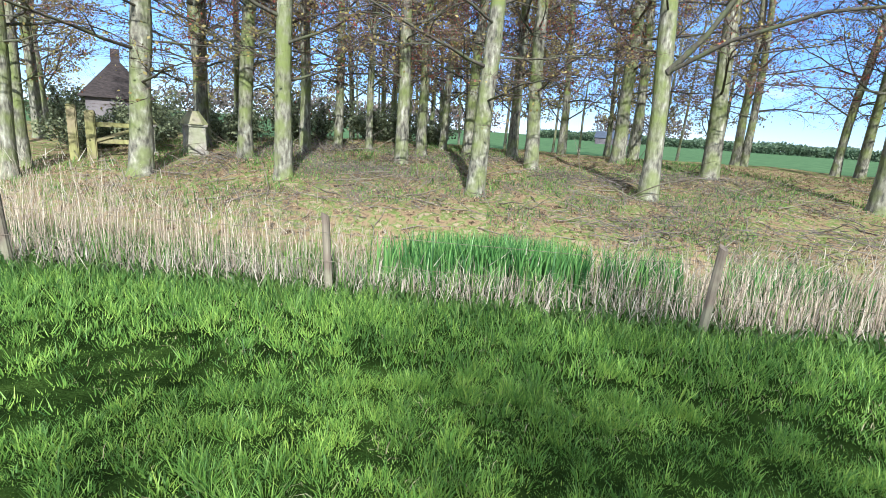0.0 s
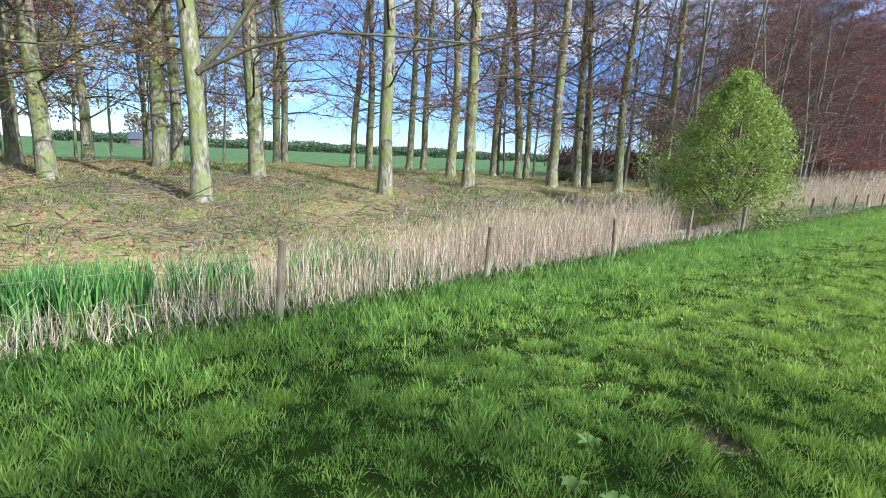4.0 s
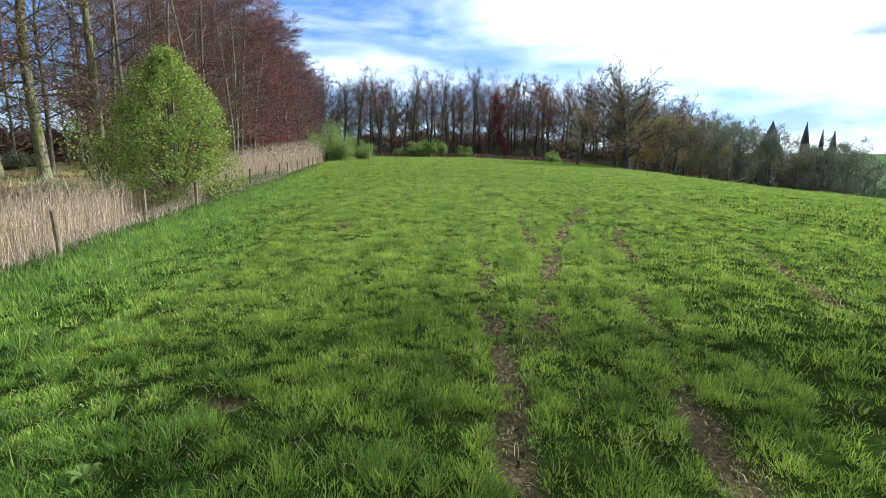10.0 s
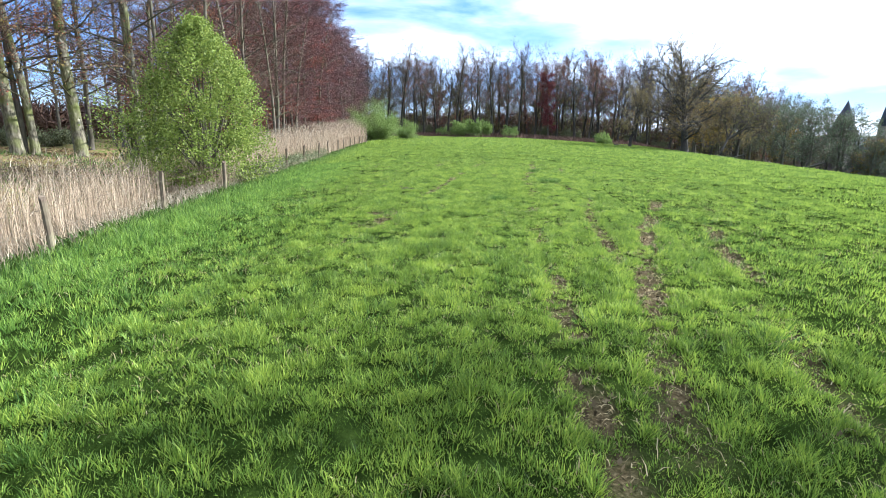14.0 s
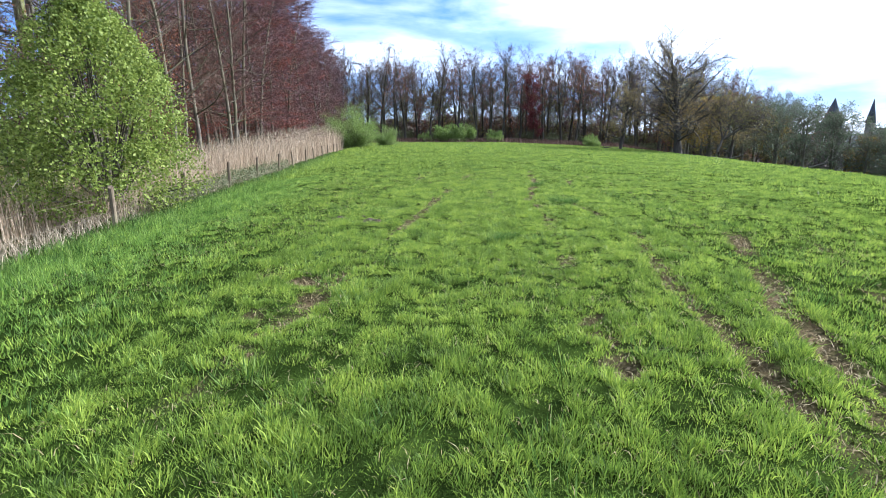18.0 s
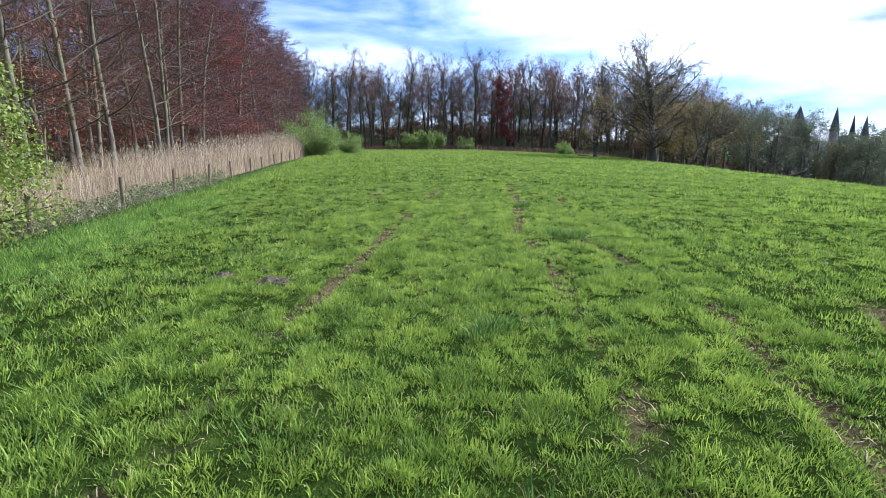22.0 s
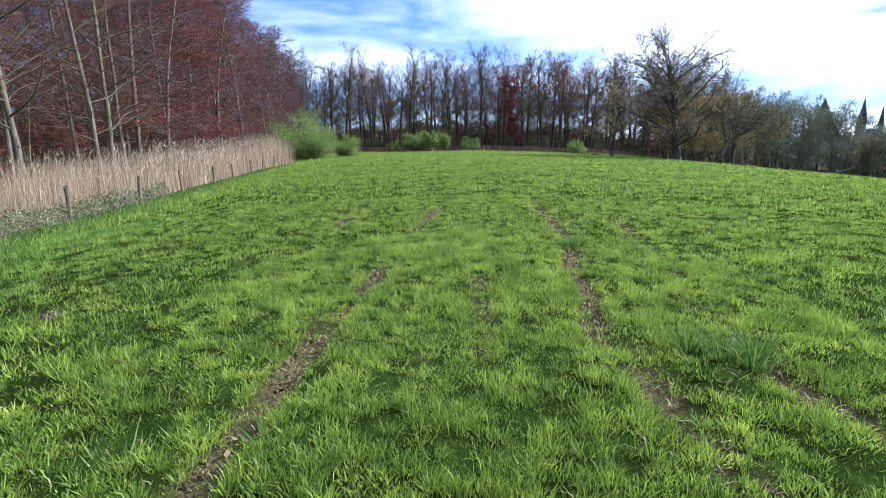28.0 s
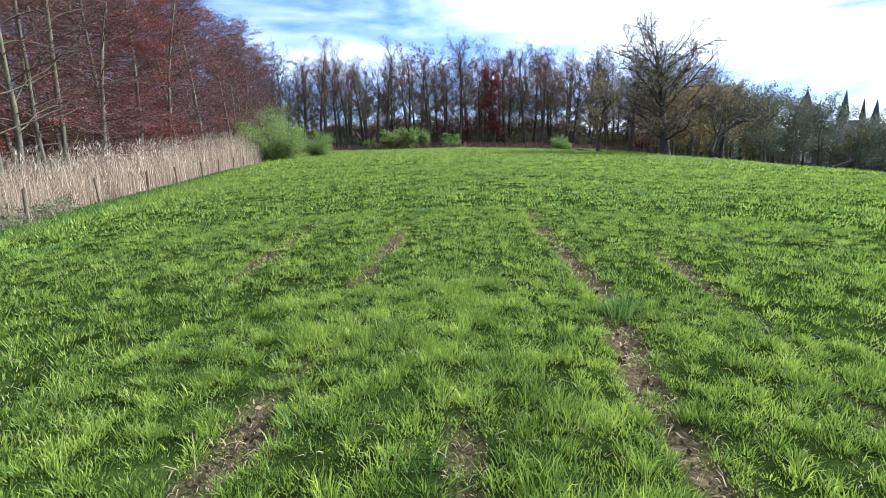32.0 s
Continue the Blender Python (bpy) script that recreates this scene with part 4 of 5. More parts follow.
tall = np.interp(y, [-14, -8, -4.5, -3, 0, 3, 6, 12, 20, 30, 76], [1.55, 1.45, 0.95, 0.72, 0.72, 0.85, 1.25, 1.5, 1.1, 1.6, 3.0]) * (0.3 + 0.95 * q.rand(len(y)) ** 0.8) * (0.62 + 0.25 * np.clip(u, 0, 1.5)) * (0.85 + 0.3 * patch(u * 3, y * 3, 2.0))
sown("dry_reeds", x, y, tall, np.where(y > 36, 0.018, np.where(y < 0, 0.008, 0.0095)), 0.2, REED, "pale dry reeds standing in the ditch", "reeds", q)
# plumes
k = q.rand(len(y)) < 0.35
at = np.stack([x[k], y[k], height(x[k], y[k]) + tall[k] * 0.9], 1)
plume = Shape()
plume.slivers(at, at + np.stack([q.normal(0.05, 0.08, k.sum()), q.normal(0.02, 0.08, k.sum()), q.uniform(0.12, 0.26, k.sum())], 1), np.where(y[k] > 36, 0.045, 0.014), q)
thing("reed_plumes", plume.mesh("reed_plumes", REED_LOW), (0, 0, 0), "brownish seed plumes on the dry reeds", "reeds", kind="stuff")
# broken reed and weeds at the foot
n = 9000
y, u = q.uniform(-12, 36, n), q.uniform(-0.1, 1.4, n)
sown("broken_reeds", fence_x(y) - u, y, q.uniform(0.15, 0.6, n), np.full(n, 0.012), 0.9, REED_LOW, "broken grey reed stalks leaning at the water's edge", "reeds", q)
n = 15000
y, u = q.uniform(-12, 60, n), q.normal(0.05, 0.25, n)
sown("low_weeds", fence_x(y) - u, y, q.uniform(0.08, 0.3, n), q.uniform(0.02, 0.05, n), 0.7, NETTLE, "low dark weeds along the fence foot", "weeds", q)
n = 9000
y = q.uniform(19, 36, n)
u = q.uniform(-0.15, 1.3, n)
x = fence_x(y) - u
at = np.stack([x, y, height(x, y) + q.uniform(0, 0.5, n) * (0.4 + patch(x, y, 0.8))], 1)
thicket = Shape()
thicket.slivers(at[::3], at[::3] + q.normal(0, 0.3, (len(at[::3]), 3)), 0.014, q)
thicket.leaves(at, 0.07, q)
thing("fence_brambles", thicket.mesh("fence_brambles", LEAF_WEEDY), (0, 0, 0), "grey-green brambles tangled along the fence foot", "brambles", kind="stuff")
# fresh shoots among the reeds
n = 5000
y, u = q.uniform(-13, 5, n), q.uniform(0.3, 3.6, n)
sown("reed_shoots", fence_x(y) - u, y, q.uniform(0.2, 0.6, n), np.full(n, 0.016), 0.3, BLADE_TALL, "fresh green shoots among the dry reeds", "reeds", q)
# iris clump in the ditch
n = 2600
y = np.concatenate([q.triangular(-3.1, -1.2, 0.3, n), q.uniform(0.4, 1.5, n // 6), q.uniform(2.3, 4.2, n // 5)])
u = np.concatenate([q.uniform(1.3, 3.6, n), q.uniform(1.5, 3.4, n // 6), q.uniform(1.8, 3.6, n // 5)])
sown("iris_leaves", fence_x(y) - u, y, q.uniform(0.55, 0.95, len(y)), np.full(len(y), 0.03), 0.2, IRIS, "clump of green sword-shaped iris leaves in the ditch", "water plants", q)

# leaf litter and dead wood on the bank
n = 80000
x, y = q.uniform(-24, -8, n), q.uniform(-16, 26, n)
keep = (fence_x(y) - x > 4.2 + q.rand(n)) & (patch(x, y, 1.1) > 0.25)
x, y = x[keep], y[keep]
litter = Shape()
litter.leaves(np.stack([x, y, height(x, y) + q.uniform(0.01, 0.05, len(x))], 1), 0.058, q)
thing("leaf_litter", litter.mesh("leaf_litter", LITTER), (0, 0, 0), "brown fallen leaves scattered over the wooded bank", "leaves", kind="stuff")
n = 46000
x, y = q.uniform(-24, -8, n), q.uniform(-15, 24, n)
keep = (fence_x(y) - x > 3.8) & (patch(x, y, 1.6) > 0.5)
sown("bank_grass", x[keep], y[keep], q.uniform(0.08, 0.26, keep.sum()), np.full(keep.sum(), 0.02), 0.7, BLADE_TALL, "tufts of grass and low growth on the wooded bank", "grass", q)
sticks = Shape()
for i in range(900):
    x, y = q.uniform(-20, -9), q.uniform(-14, 20)
    if fence_x(y) - x < 5.2:
        continue
    p = (x, y, float(height(x, y)) + 0.04)
    a = q.uniform(0, 6.28)
    sticks.tube(bent(p, (math.cos(a), math.sin(a), 0.12), q.uniform(0.4, 2.0), 4, q, -0.02, 0.2), q.uniform(0.008, 0.022) * np.array([1, 0.9, 0.7, 0.5, 0.2]), 4)
thing("dead_branches", sticks.mesh("dead_branches", POST_WOOD), (0, 0, 0), "dead fallen branches strewn over the bank", "branches", kind="stuff")

# meadow grass: dense by the path, thinner and coarser away from it
def tuft(x, y):
    return 0.5 * patch(x + 7, y, 0.15) + 0.5 * patch(x + 3, y + 5, 0.07)


def meadow(n, x0, x1, y0, y1, near, far):
    x, y = q.uniform(x0, x1, n), q.uniform(y0, y1, n)
    away = np.hypot(x - 0.5, np.maximum(0, np.maximum(-y, y - 22.5)))
    keep = (away >= near) & (away < far) & (x > fence_x(y) + 0.1) & (q.rand(n) > 1.12 * bare(x, y)) & (q.rand(n) > (0.36 if near < 10 else 0.15) * (1 - smooth(tuft(x, y), 0.3, 0.5)))
    return x[keep], y[keep]


def sward(x, y, k=1.0):
    side = smooth(x - fence_x(y), 0.3, 3.2)
    rough = patch(x, y, 0.9) * 0.6 + patch(x + 3, y + 8, 0.33) * 0.4
    clump = smooth(patch(x + 21, y + 4, 0.7), 0.72, 0.95)
    tufty = 0.4 + 0.95 * smooth(tuft(x, y), 0.36, 0.7)
    return k * (0.062 + 0.05 * rough + 0.035 * clump + 0.06 * (1 - side)) * tufty * q.uniform(0.6, 1.2, len(x)) * (1 - 0.7 * np.clip(2.2 * bare(x, y), 0, 1))


def clumped(x, y, per, radius, tall, lean, width, pieces, name, mat, label):
    """Tufts: blades that splay from clump centres."""
    n = len(x)
    k = np.repeat(np.arange(n), per)
    a, r = q.uniform(0, 2 * np.pi, len(k)), radius * np.sqrt(q.rand(len(k)))
    ox, oy = np.cos(a) * r, np.sin(a) * r
    bx, by = x[k] + ox, y[k] + oy
    h = tall[k] * q.uniform(0.45, 1.15, len(k))
    at = np.stack([bx, by, height(bx, by) - 0.02], 1)
    out = np.stack([np.cos(a), np.sin(a), np.zeros(len(k))], 1) * (h * lean * (0.25 + r / radius) * q.uniform(0.3, 1.2, len(k)))[:, None]
    turn = q.uniform(0, 2 * np.pi, len(k))
    side = np.stack([np.cos(turn), np.sin(turn), np.zeros(len(k))], 1) * (width / 2)
    up = np.stack([np.zeros(len(k)), np.zeros(len(k)), h], 1)
    if pieces == 1:
        v, t, f = np.stack([at - side, at + side, at + up + out], 1).reshape(-1, 3), np.arange(3 * len(k)).reshape(-1, 3), None
    else:
        mid, tip = at + up * 0.62 + out * 0.35, at + up * 0.95 + out * 1.1
        v = np.stack([at - side, at + side, mid + side * 0.8, mid - side * 0.8, tip], 1).reshape(-1, 3)
        i = np.arange(len(k))[:, None] * 5
        t, f = i + np.array([3, 2, 4]), i + np.array([0, 1, 2, 3])
    return thing(name, mesh_from(name, v, t, f, [mat]), (0, 0, 0), label, "grass", kind="stuff")


GRASS = "fresh green meadow grass, uneven and partly trodden"


def lush(x, y):
    """Where the grass is greener and taller: the strip towards the fence and the start of the path."""
    return q.rand(len(x)) < np.maximum(1 - smooth(x - fence_x(y), 1.5, 4.5), 0.8 * (1 - smooth(y + 0.8 * (x - 1), -0.5, 3.5)))


for count, per, radius, k, lean, width, pieces, span in ((120000, 6, 0.03, 1.0, 0.7, 0.0075, 2, (-4, 5, -4, 27, 0, 3.3)), (150000, 13, 0.04, 0.8, 0.85, 0.0085, 1, (-4, 5, -4, 27, 0, 3.3)),
                                                         (250000, 8, 0.045, 0.95, 0.75, 0.013, 1, (-10, 12, -12, 33, 3.3, 10))):
    x, y = meadow(count, *span)
    green = lush(x, y)
    clumped(x[~green], y[~green], per, radius, sward(x[~green], y[~green], k), lean, width, pieces, "meadow_grass", BLADE, GRASS)
    clumped(x[green], y[green], per, radius, sward(x[green], y[green], k * 1.1), lean, width, pieces, "meadow_grass", BLADE_LUSH, "lush deep green grass beside the fence")
x, y = meadow(230000, -18, 32, -18, 54, 10, 32)
clumped(x, y, 5, 0.12, sward(x, y, 1.15), 0.75, 0.035, 1, "meadow_grass", BLADE, GRASS)
x, y = meadow(150000, -26, 64, 20, 114, 32, 200)
clumped(x, y, 4, 0.22, sward(x, y, 1.6), 0.75, 0.08, 1, "meadow_grass", BLADE, GRASS)
n = 3600
x = np.concatenate([q.uniform(-6, 9, 300), q.uniform(-16, 55, n - 300)])
y = np.concatenate([q.uniform(-2, 36, 300), q.uniform(6, 100, n - 300)])
keep = (x > fence_x(y) + 1) & (bare(x, y) < 0.2)
x, y = x[keep], y[keep]
clumped(x, y, 30, 0.2, q.uniform(0.10, 0.19, len(x)), 0.9, 0.014, 1, "grass_tussock", BLADE_TALL, "darker lush grass tussocks in the meadow")
n = 22000
y = q.uniform(-12, 50, n)
x = fence_x(y) + 0.1 + np.abs(q.normal(0, 0.6, n))
sown("verge_grass", x, y, q.uniform(0.10, 0.28, n), np.full(n, 0.010), 0.6, BLADE_TALL, "tall lush grass along the fence", "grass", q)
x, y = meadow(46000, -6, 8, -7, 34, 0, 8)
keep = patch(x + 4, y, 0.8) > 0.45
x, y = x[keep], y[keep]
sown("dead_grass", x, y, q.uniform(0.03, 0.10, len(x)), np.full(len(x), 0.007), 1.6, STRAW, "dry straw-coloured grass among the green", "grass", q)

# ---- castle across the meadow ----
def cone_mesh(name, r1, r2, depth, mat, at, sides=20, turn=0.0):
    bm = bmesh.new()
    bmesh.ops.create_cone(bm, cap_ends=True, segments=sides, radius1=r1, radius2=r2, depth=depth)
    bm.transform(Matrix.Translation(at) @ Euler((0, 0, turn)).to_matrix().to_4x4())
    return from_bmesh(name, bm, mat, sides > 10)


def roof_mesh(name, long, wide, tall, mat, at, hip=0.0):
    bm = bmesh.new()
    a, b2 = long / 2, wide / 2
    vs = [bm.verts.new(p) for p in ((-a, -b2, 0), (a, -b2, 0), (a, b2, 0), (-a, b2, 0), (-a + hip, 0, tall), (a - hip, 0, tall))]
    for f in ((0, 1, 5, 4), (2, 3, 4, 5), (1, 2, 5), (3, 0, 4), (3, 2, 1, 0)):
        bm.faces.new([vs[i] for i in f])
    bm.transform(Matrix.Translation(at))
    return from_bmesh(name, bm, mat)


def window_on(parent, x, y, z, wide=0.9, tall=1.6):
    w = part("window", box_mesh("window", (wide, 0.25, tall), FRAME_WHITE, (x, y, z), 0.02), parent)
    for sx in (-1, 1):
        part("pane", box_mesh("pane", (wide * 0.42, 0.06, tall * 0.86), PANE, (x + sx * wide * 0.235, y - 0.12, z), 0.0), w)


castle = thing("castle", None, (82.8, 137, -11.4), "dark brick castle with slim slate spires half hidden by trees", "castle")
part("hall", box_mesh("hall", (18.5, 11, 9.4), BRICK, (1.0, 2.0, 4.7), 0.05), castle)
part("roof", roof_mesh("roof", 18.9, 11.6, 3.0, SLATE, (1.0, 2.0, 9.4), 2.4), castle)
part("tower", box_mesh("tower", (4.2, 4.2, 14.0), BRICK, (-5.0, -4.0, 7.0), 0.05), castle)
part("spire", cone_mesh("spire", 2.5, 0.03, 6.6, SLATE, (-5.0, -4.0, 17.3), 8, math.pi / 8), castle)
for x, y, r, h, s in ((-2.2, -2.2, 0.5, 15.0, 2.9), (3.4, -3.8, 0.85, 15.0, 5.4), (7.6, -3.6, 0.5, 14.4, 4.2), (10.9, -3.0, 0.8, 13.4, 5.0)):
    part("turret", cone_mesh("turret", r, r, h, BRICK, (x, y, h / 2), 16), castle)
    part("spire", cone_mesh("spire", r * 1.2, 0.03, s, SLATE, (x, y, h + s / 2), 16), castle)
for x, h in ((5.6, 15.6), (6.6, 15.0)):
    part("chimney", box_mesh("chimney", (0.8, 0.8, 5.5), BRICK, (x, 0.0, h - 2.75), 0.04), castle)
part("bay", box_mesh("bay", (4.2, 1.6, 10.4), BRICK, (6.0, -4.2, 5.2), 0.04), castle)
part("gable", roof_mesh("gable", 4.4, 5.0, 3.6, SLATE, (6.0, -3.2, 10.4)), castle)
part("plaster_panel", box_mesh("plaster_panel", (2.4, 0.2, 2.8), PLASTER, (-5.3, -6.18, 6.8), 0.02), castle, "pale plastered panel")
for z in (4.4, 7.6):
    for x in (-1.6, -0.2, 1.4, 9.4):
        window_on(castle, x, -3.5, z)
window_on(castle, -7.0, -6.12, 11.6, 0.8, 1.4)

# ---- gate lodge, gate piers and gate on the bank ----
lodge = thing("lodge", None, (-25.2, -28.6, ground_z(-25.2, -28.6) - 0.5), "small old lodge with dark tiled roof behind the gate", "house", turn=radians(48), size=0.95)
part("wall", box_mesh("wall", (4.4, 3.4, 2.5), BRICK, (0, 0, 1.25), 0.03), lodge)
part("roof", roof_mesh("roof", 5.0, 4.2, 2.4, TILE, (0, 0, 2.5)), lodge)
part("chimney", box_mesh("chimney", (0.5, 0.5, 1.2), TILE, (0.9, 0, 4.9), 0.02), lodge)
part("door", box_mesh("door", (0.95, 0.12, 2.0), BARK_DARK, (1.2, 1.72, 1.0), 0.02), lodge)
window_on(lodge, -1.0, 1.72, 1.5, 0.8, 1.0)


def pier(x, y, turn):
    ob = thing("gate_pier", None, (x, y, ground_z(x, y) - 0.1), "squat pale stone gate pier with mossy sloping cap", "gate pier", "gate piers", turn=turn, size=0.76)
    part("plinth", box_mesh("plinth", (0.98, 0.98, 0.3), STONE, (0, 0, 0.15), 0.03), ob)
    part("shaft", box_mesh("shaft", (0.8, 0.8, 1.0), STONE, (0, 0, 0.8), 0.03), ob)
    part("ledge", box_mesh("ledge", (0.95, 0.95, 0.1), STONE, (0, 0, 1.35), 0.02), ob)
    part("cap", cone_mesh("cap", 0.6, 0.22, 0.55, MOSS_STONE, (0, 0, 1.67), 8, 0.4), ob)


pier(-13.4, -12.7, 0.9)
pier(-12.4, -13.8, 0.9)
gate = thing("wooden_gate", None, (-11.3, -14.6, ground_z(-11.3, -14.6)), "mossy wooden field gate between stout posts", "gate", turn=math.atan2(1.3, -1.2))
for x, r, h in ((-0.45, 0.12, 1.7), (0.0, 0.13, 1.55), (1.5, 0.12, 1.4)):
    part("gate_post", box_mesh("gate_post", (r * 2, r * 2, h), MOSSY_WOOD, (x, 0, h / 2 - 0.1), 0.03), gate)
for z in (0.55, 1.05):
    part("rail", box_mesh("rail", (1.4, 0.06, 0.14), MOSSY_WOOD, (0.75, 0, z), 0.012), gate)
part("brace", box_mesh("brace", (1.45, 0.05, 0.1), MOSSY_WOOD, (0.75, -0.055, 0.8), 0.01, ry=-0.36), gate)

# ---- fields and woods beyond the bank ----
qq = np.random.RandomState(77)
def distant_wood(name, label, x0, y0, x1, y1, deep, tall, n, mat, size):
    k = qq.rand(n)
    d = qq.uniform(0, deep, n)
    along_x, along_y = x0 + (x1 - x0) * k, y0 + (y1 - y0) * k
    px, py = along_x - d * 0.9, along_y + d * 0.2
    top = tall * (0.72 + 0.5 * patch(k * 90 + x0, d * 0.1 + y0, 2.2))
    z = height(px, py) + top * np.sqrt(qq.rand(n))
    sh = Shape()
    sh.leaves(np.stack([px, py, z], 1), size, qq)
    thing(name, sh.mesh(name, mat), (0, 0, 0), label, "woods", kind="stuff")


distant_wood("distant_wood", "far line of dark woodland beyond the fields", -330, -40, -250, 260, 30, 4.8, 42000, LEAF_DARK, 1.3)
distant_wood("distant_poplars", "row of pale bare poplars far across the fields", -380, 0, -370, 60, 10, 17, 3600, TWIG_GREY, 1.5)
distant_wood("distant_wood", "far line of bare woodland behind the bank", -150, -150, -190, -40, 22, 10, 9000, TWIG_GREY, 1.2)
barn = thing("barn", None, (-215, 10, ground_z(-215, 10)), "low dark farm shed far across the field", "barn", turn=radians(80))
part("wall", box_mesh("wall", (16, 8, 2.4), BRICK, (0, 0, 1.2), 0.05), barn)
part("roof", roof_mesh("roof", 17, 9, 2.6, SLATE, (0, 0, 2.4)), barn)

# bramble and dead growth at the foot of the far wood
n = 22000
x = qq.uniform(-45, 62, n)
y = 108 + 0.02 * np.abs(x) + qq.normal(0, 2.2, n)
bram = Shape()
at = np.stack([x, y, height(x, y)], 1)
bram.slivers(at, at + np.stack([qq.normal(0, 0.4, n), qq.normal(0, 0.4, n), qq.uniform(0.2, 1.1, n)], 1), 0.10, qq)
thing("brambles", bram.mesh("brambles", TWIG), (0, 0, 0), "tangled brown brambles at the foot of the far wood", "brambles", kind="stuff")

# brown scrub along the far edge of the beech wood
n = 26000
y = qq.uniform(40, 112, n)
x = fence_x(y) - 27 + qq.normal(0, 2.0, n)
at = np.stack([x, y, height(x, y)], 1)
top = (1.2 + 3.6 * patch(x, y, 3.0)) * np.sqrt(qq.rand(n))
at[:, 2] += top * 0.7
scrub = Shape()
scrub.slivers(at, at + np.stack([qq.normal(0, 0.6, n), qq.normal(0, 0.6, n), qq.uniform(-0.3, 1.2, n)], 1), 0.16, qq)
thing("brown_scrub", scrub.mesh("brown_scrub", TWIG), (0, 0, 0), "tangled brown scrub along the beech wood's far edge", "scrub", kind="stuff")

# dim thicket at the back of the far wood
n = 30000
x = qq.uniform(-60, 80, n)
y = 142 + qq.normal(0, 4, n)
at = np.stack([x, y, height(x, y) + (2.0 + 4.5 * patch(x, y, 5.0)) * np.sqrt(qq.rand(n))], 1)
scrub = Shape()
scrub.slivers(at, at + qq.normal(0, 0.9, (n, 3)), 0.42, qq)
thing("far_thicket", scrub.mesh("far_thicket", TWIG_GREY), (0, 0, 0), "dim grey-brown thicket deep in the far wood", "scrub", kind="stuff")

# tree beside the path that throws dappled shade
shade = make_tree("field_maple", "tall field tree with bare limbs and first leaves", "tree", BARK, TWIG, LEAF_OLIVE, "trees beside the meadow", seed=120, tall=15, radius=0.28, clear=0.45, limbs=26, reach=0.33,
                  limb_up=0.5, subs=7, twigs=6, twig=0.9, twig_width=0.03, leaf=0.15, leaves_per=3, tubes=False)
plant(shade, [(18.6, 9.6, 1.0), (20.0, 7.4, 0.95)], rs)

# clods and torn straw in the ruts
n = 60000
x, y = qq.uniform(-3, 8, n), qq.uniform(0, 34, n)
keep = qq.rand(n) < 0.9 * bare(x, y)
x, y = x[keep], y[keep]
clods = Shape()
at = np.stack([x, y, height(x, y) - 0.045], 1)
clods.leaves(at, 0.055, qq, -0.6)
thing("soil_clods", clods.mesh("soil_clods", CLOD), (0, 0, 0), "dark crumbled soil clods in the wheel ruts", "soil", kind="stuff")
k = np.repeat(np.arange(len(x)), 3)
x, y = x[k] + qq.normal(0, 0.14, len(k)), y[k] + qq.normal(0, 0.14, len(k))
sown("torn_straw", x, y, qq.uniform(0.015, 0.06, len(x)), np.full(len(x), 0.008), 2.2, STRAW, "torn dry grass lying along the wheel ruts", "grass", qq)

# thin brush, and heaps of dead twigs, over the bank's slope
HEAPS = [(-11.3, 2.2, 1.2), (-11.6, 4.4, 1.3), (-12.6, 6.2, 1.2), (-10.8, 0.6, 0.8), (-12.9, 9.4, 1.2), (-15.5, -0.2, 1.0), (-13.0, -6.5, 0.9), (-14.5, 11.6, 1.0), (-17.5, 2.6, 1.2)]
n = 26000
x, y = qq.uniform(-19, -8, n), qq.uniform(-12, 22, n)
keep = (fence_x(y) - x > 4.3) & (patch(x + 2, y, 1.3) > 0.45)
x, y = x[keep], y[keep]
at = np.stack([x, y, height(x, y)], 1)
brush = Shape()
brush.slivers(at, at + np.stack([qq.normal(0, 0.3, len(x)), qq.normal(0, 0.3, len(x)), qq.uniform(0.03, 0.4, len(x))], 1), 0.013, qq)
k = np.repeat(np.arange(len(HEAPS)), 130)
heap = np.array(HEAPS)[k]
at = np.stack([heap[:, 0] + qq.normal(0, 0.5, len(k)) * heap[:, 2], heap[:, 1] + qq.normal(0, 0.8, len(k)) * heap[:, 2], np.zeros(len(k))], 1)
at[:, 2] = height(at[:, 0], at[:, 1]) + qq.uniform(0, 0.22, len(k)) * heap[:, 2]
brush.slivers(at, at + np.stack([qq.normal(0, 0.45, len(k)), qq.normal(0, 0.6, len(k)), qq.uniform(-0.05, 0.35, len(k))], 1), 0.016, qq)
thing("bank_brush", brush.mesh("bank_brush", TWIG_GREY), (0, 0, 0), "thin dry brush and bramble stems over the bank", "brambles", kind="stuff")

# olive-leaved trees behind the bank
olive = make_tree("hornbeam", "broad tree with olive spring leaves behind the bank", "tree", BARK, TWIG, LEAF_SPRING, "trees behind the bank", seed=130, tall=12.5, radius=0.2, clear=0.16, limbs=18, reach=0.34,
                  limb_up=0.6, subs=5, twigs=5, twig=0.9, twig_width=0.02, leaf=0.17, leaves_per=7, tubes=False, sides=7, top=0.5)
plant(olive, [(-33, -14, 1.0), (-37, -9, 1.1), (-34, -4, 0.9), (-41, -2, 1.1), (-38, 3, 0.8), (-30, -20, 1.0), (-29, -25, 1.0), (-44, -14, 1.2), (-36, -24, 1.1), (-30, -9, 0.85), (-31, 1, 0.8), (-35, 7, 0.8), (-28, -14, 0.9), (-29, -4.5, 0.8), (-25, -19, 0.85), (-48, 5, 1.1), (-46, -30, 1.2), (-24, -33, 1.1), (-29, -40, 1.1), (-50, -6, 1.2), (-17, -30, 1.0)], rs)
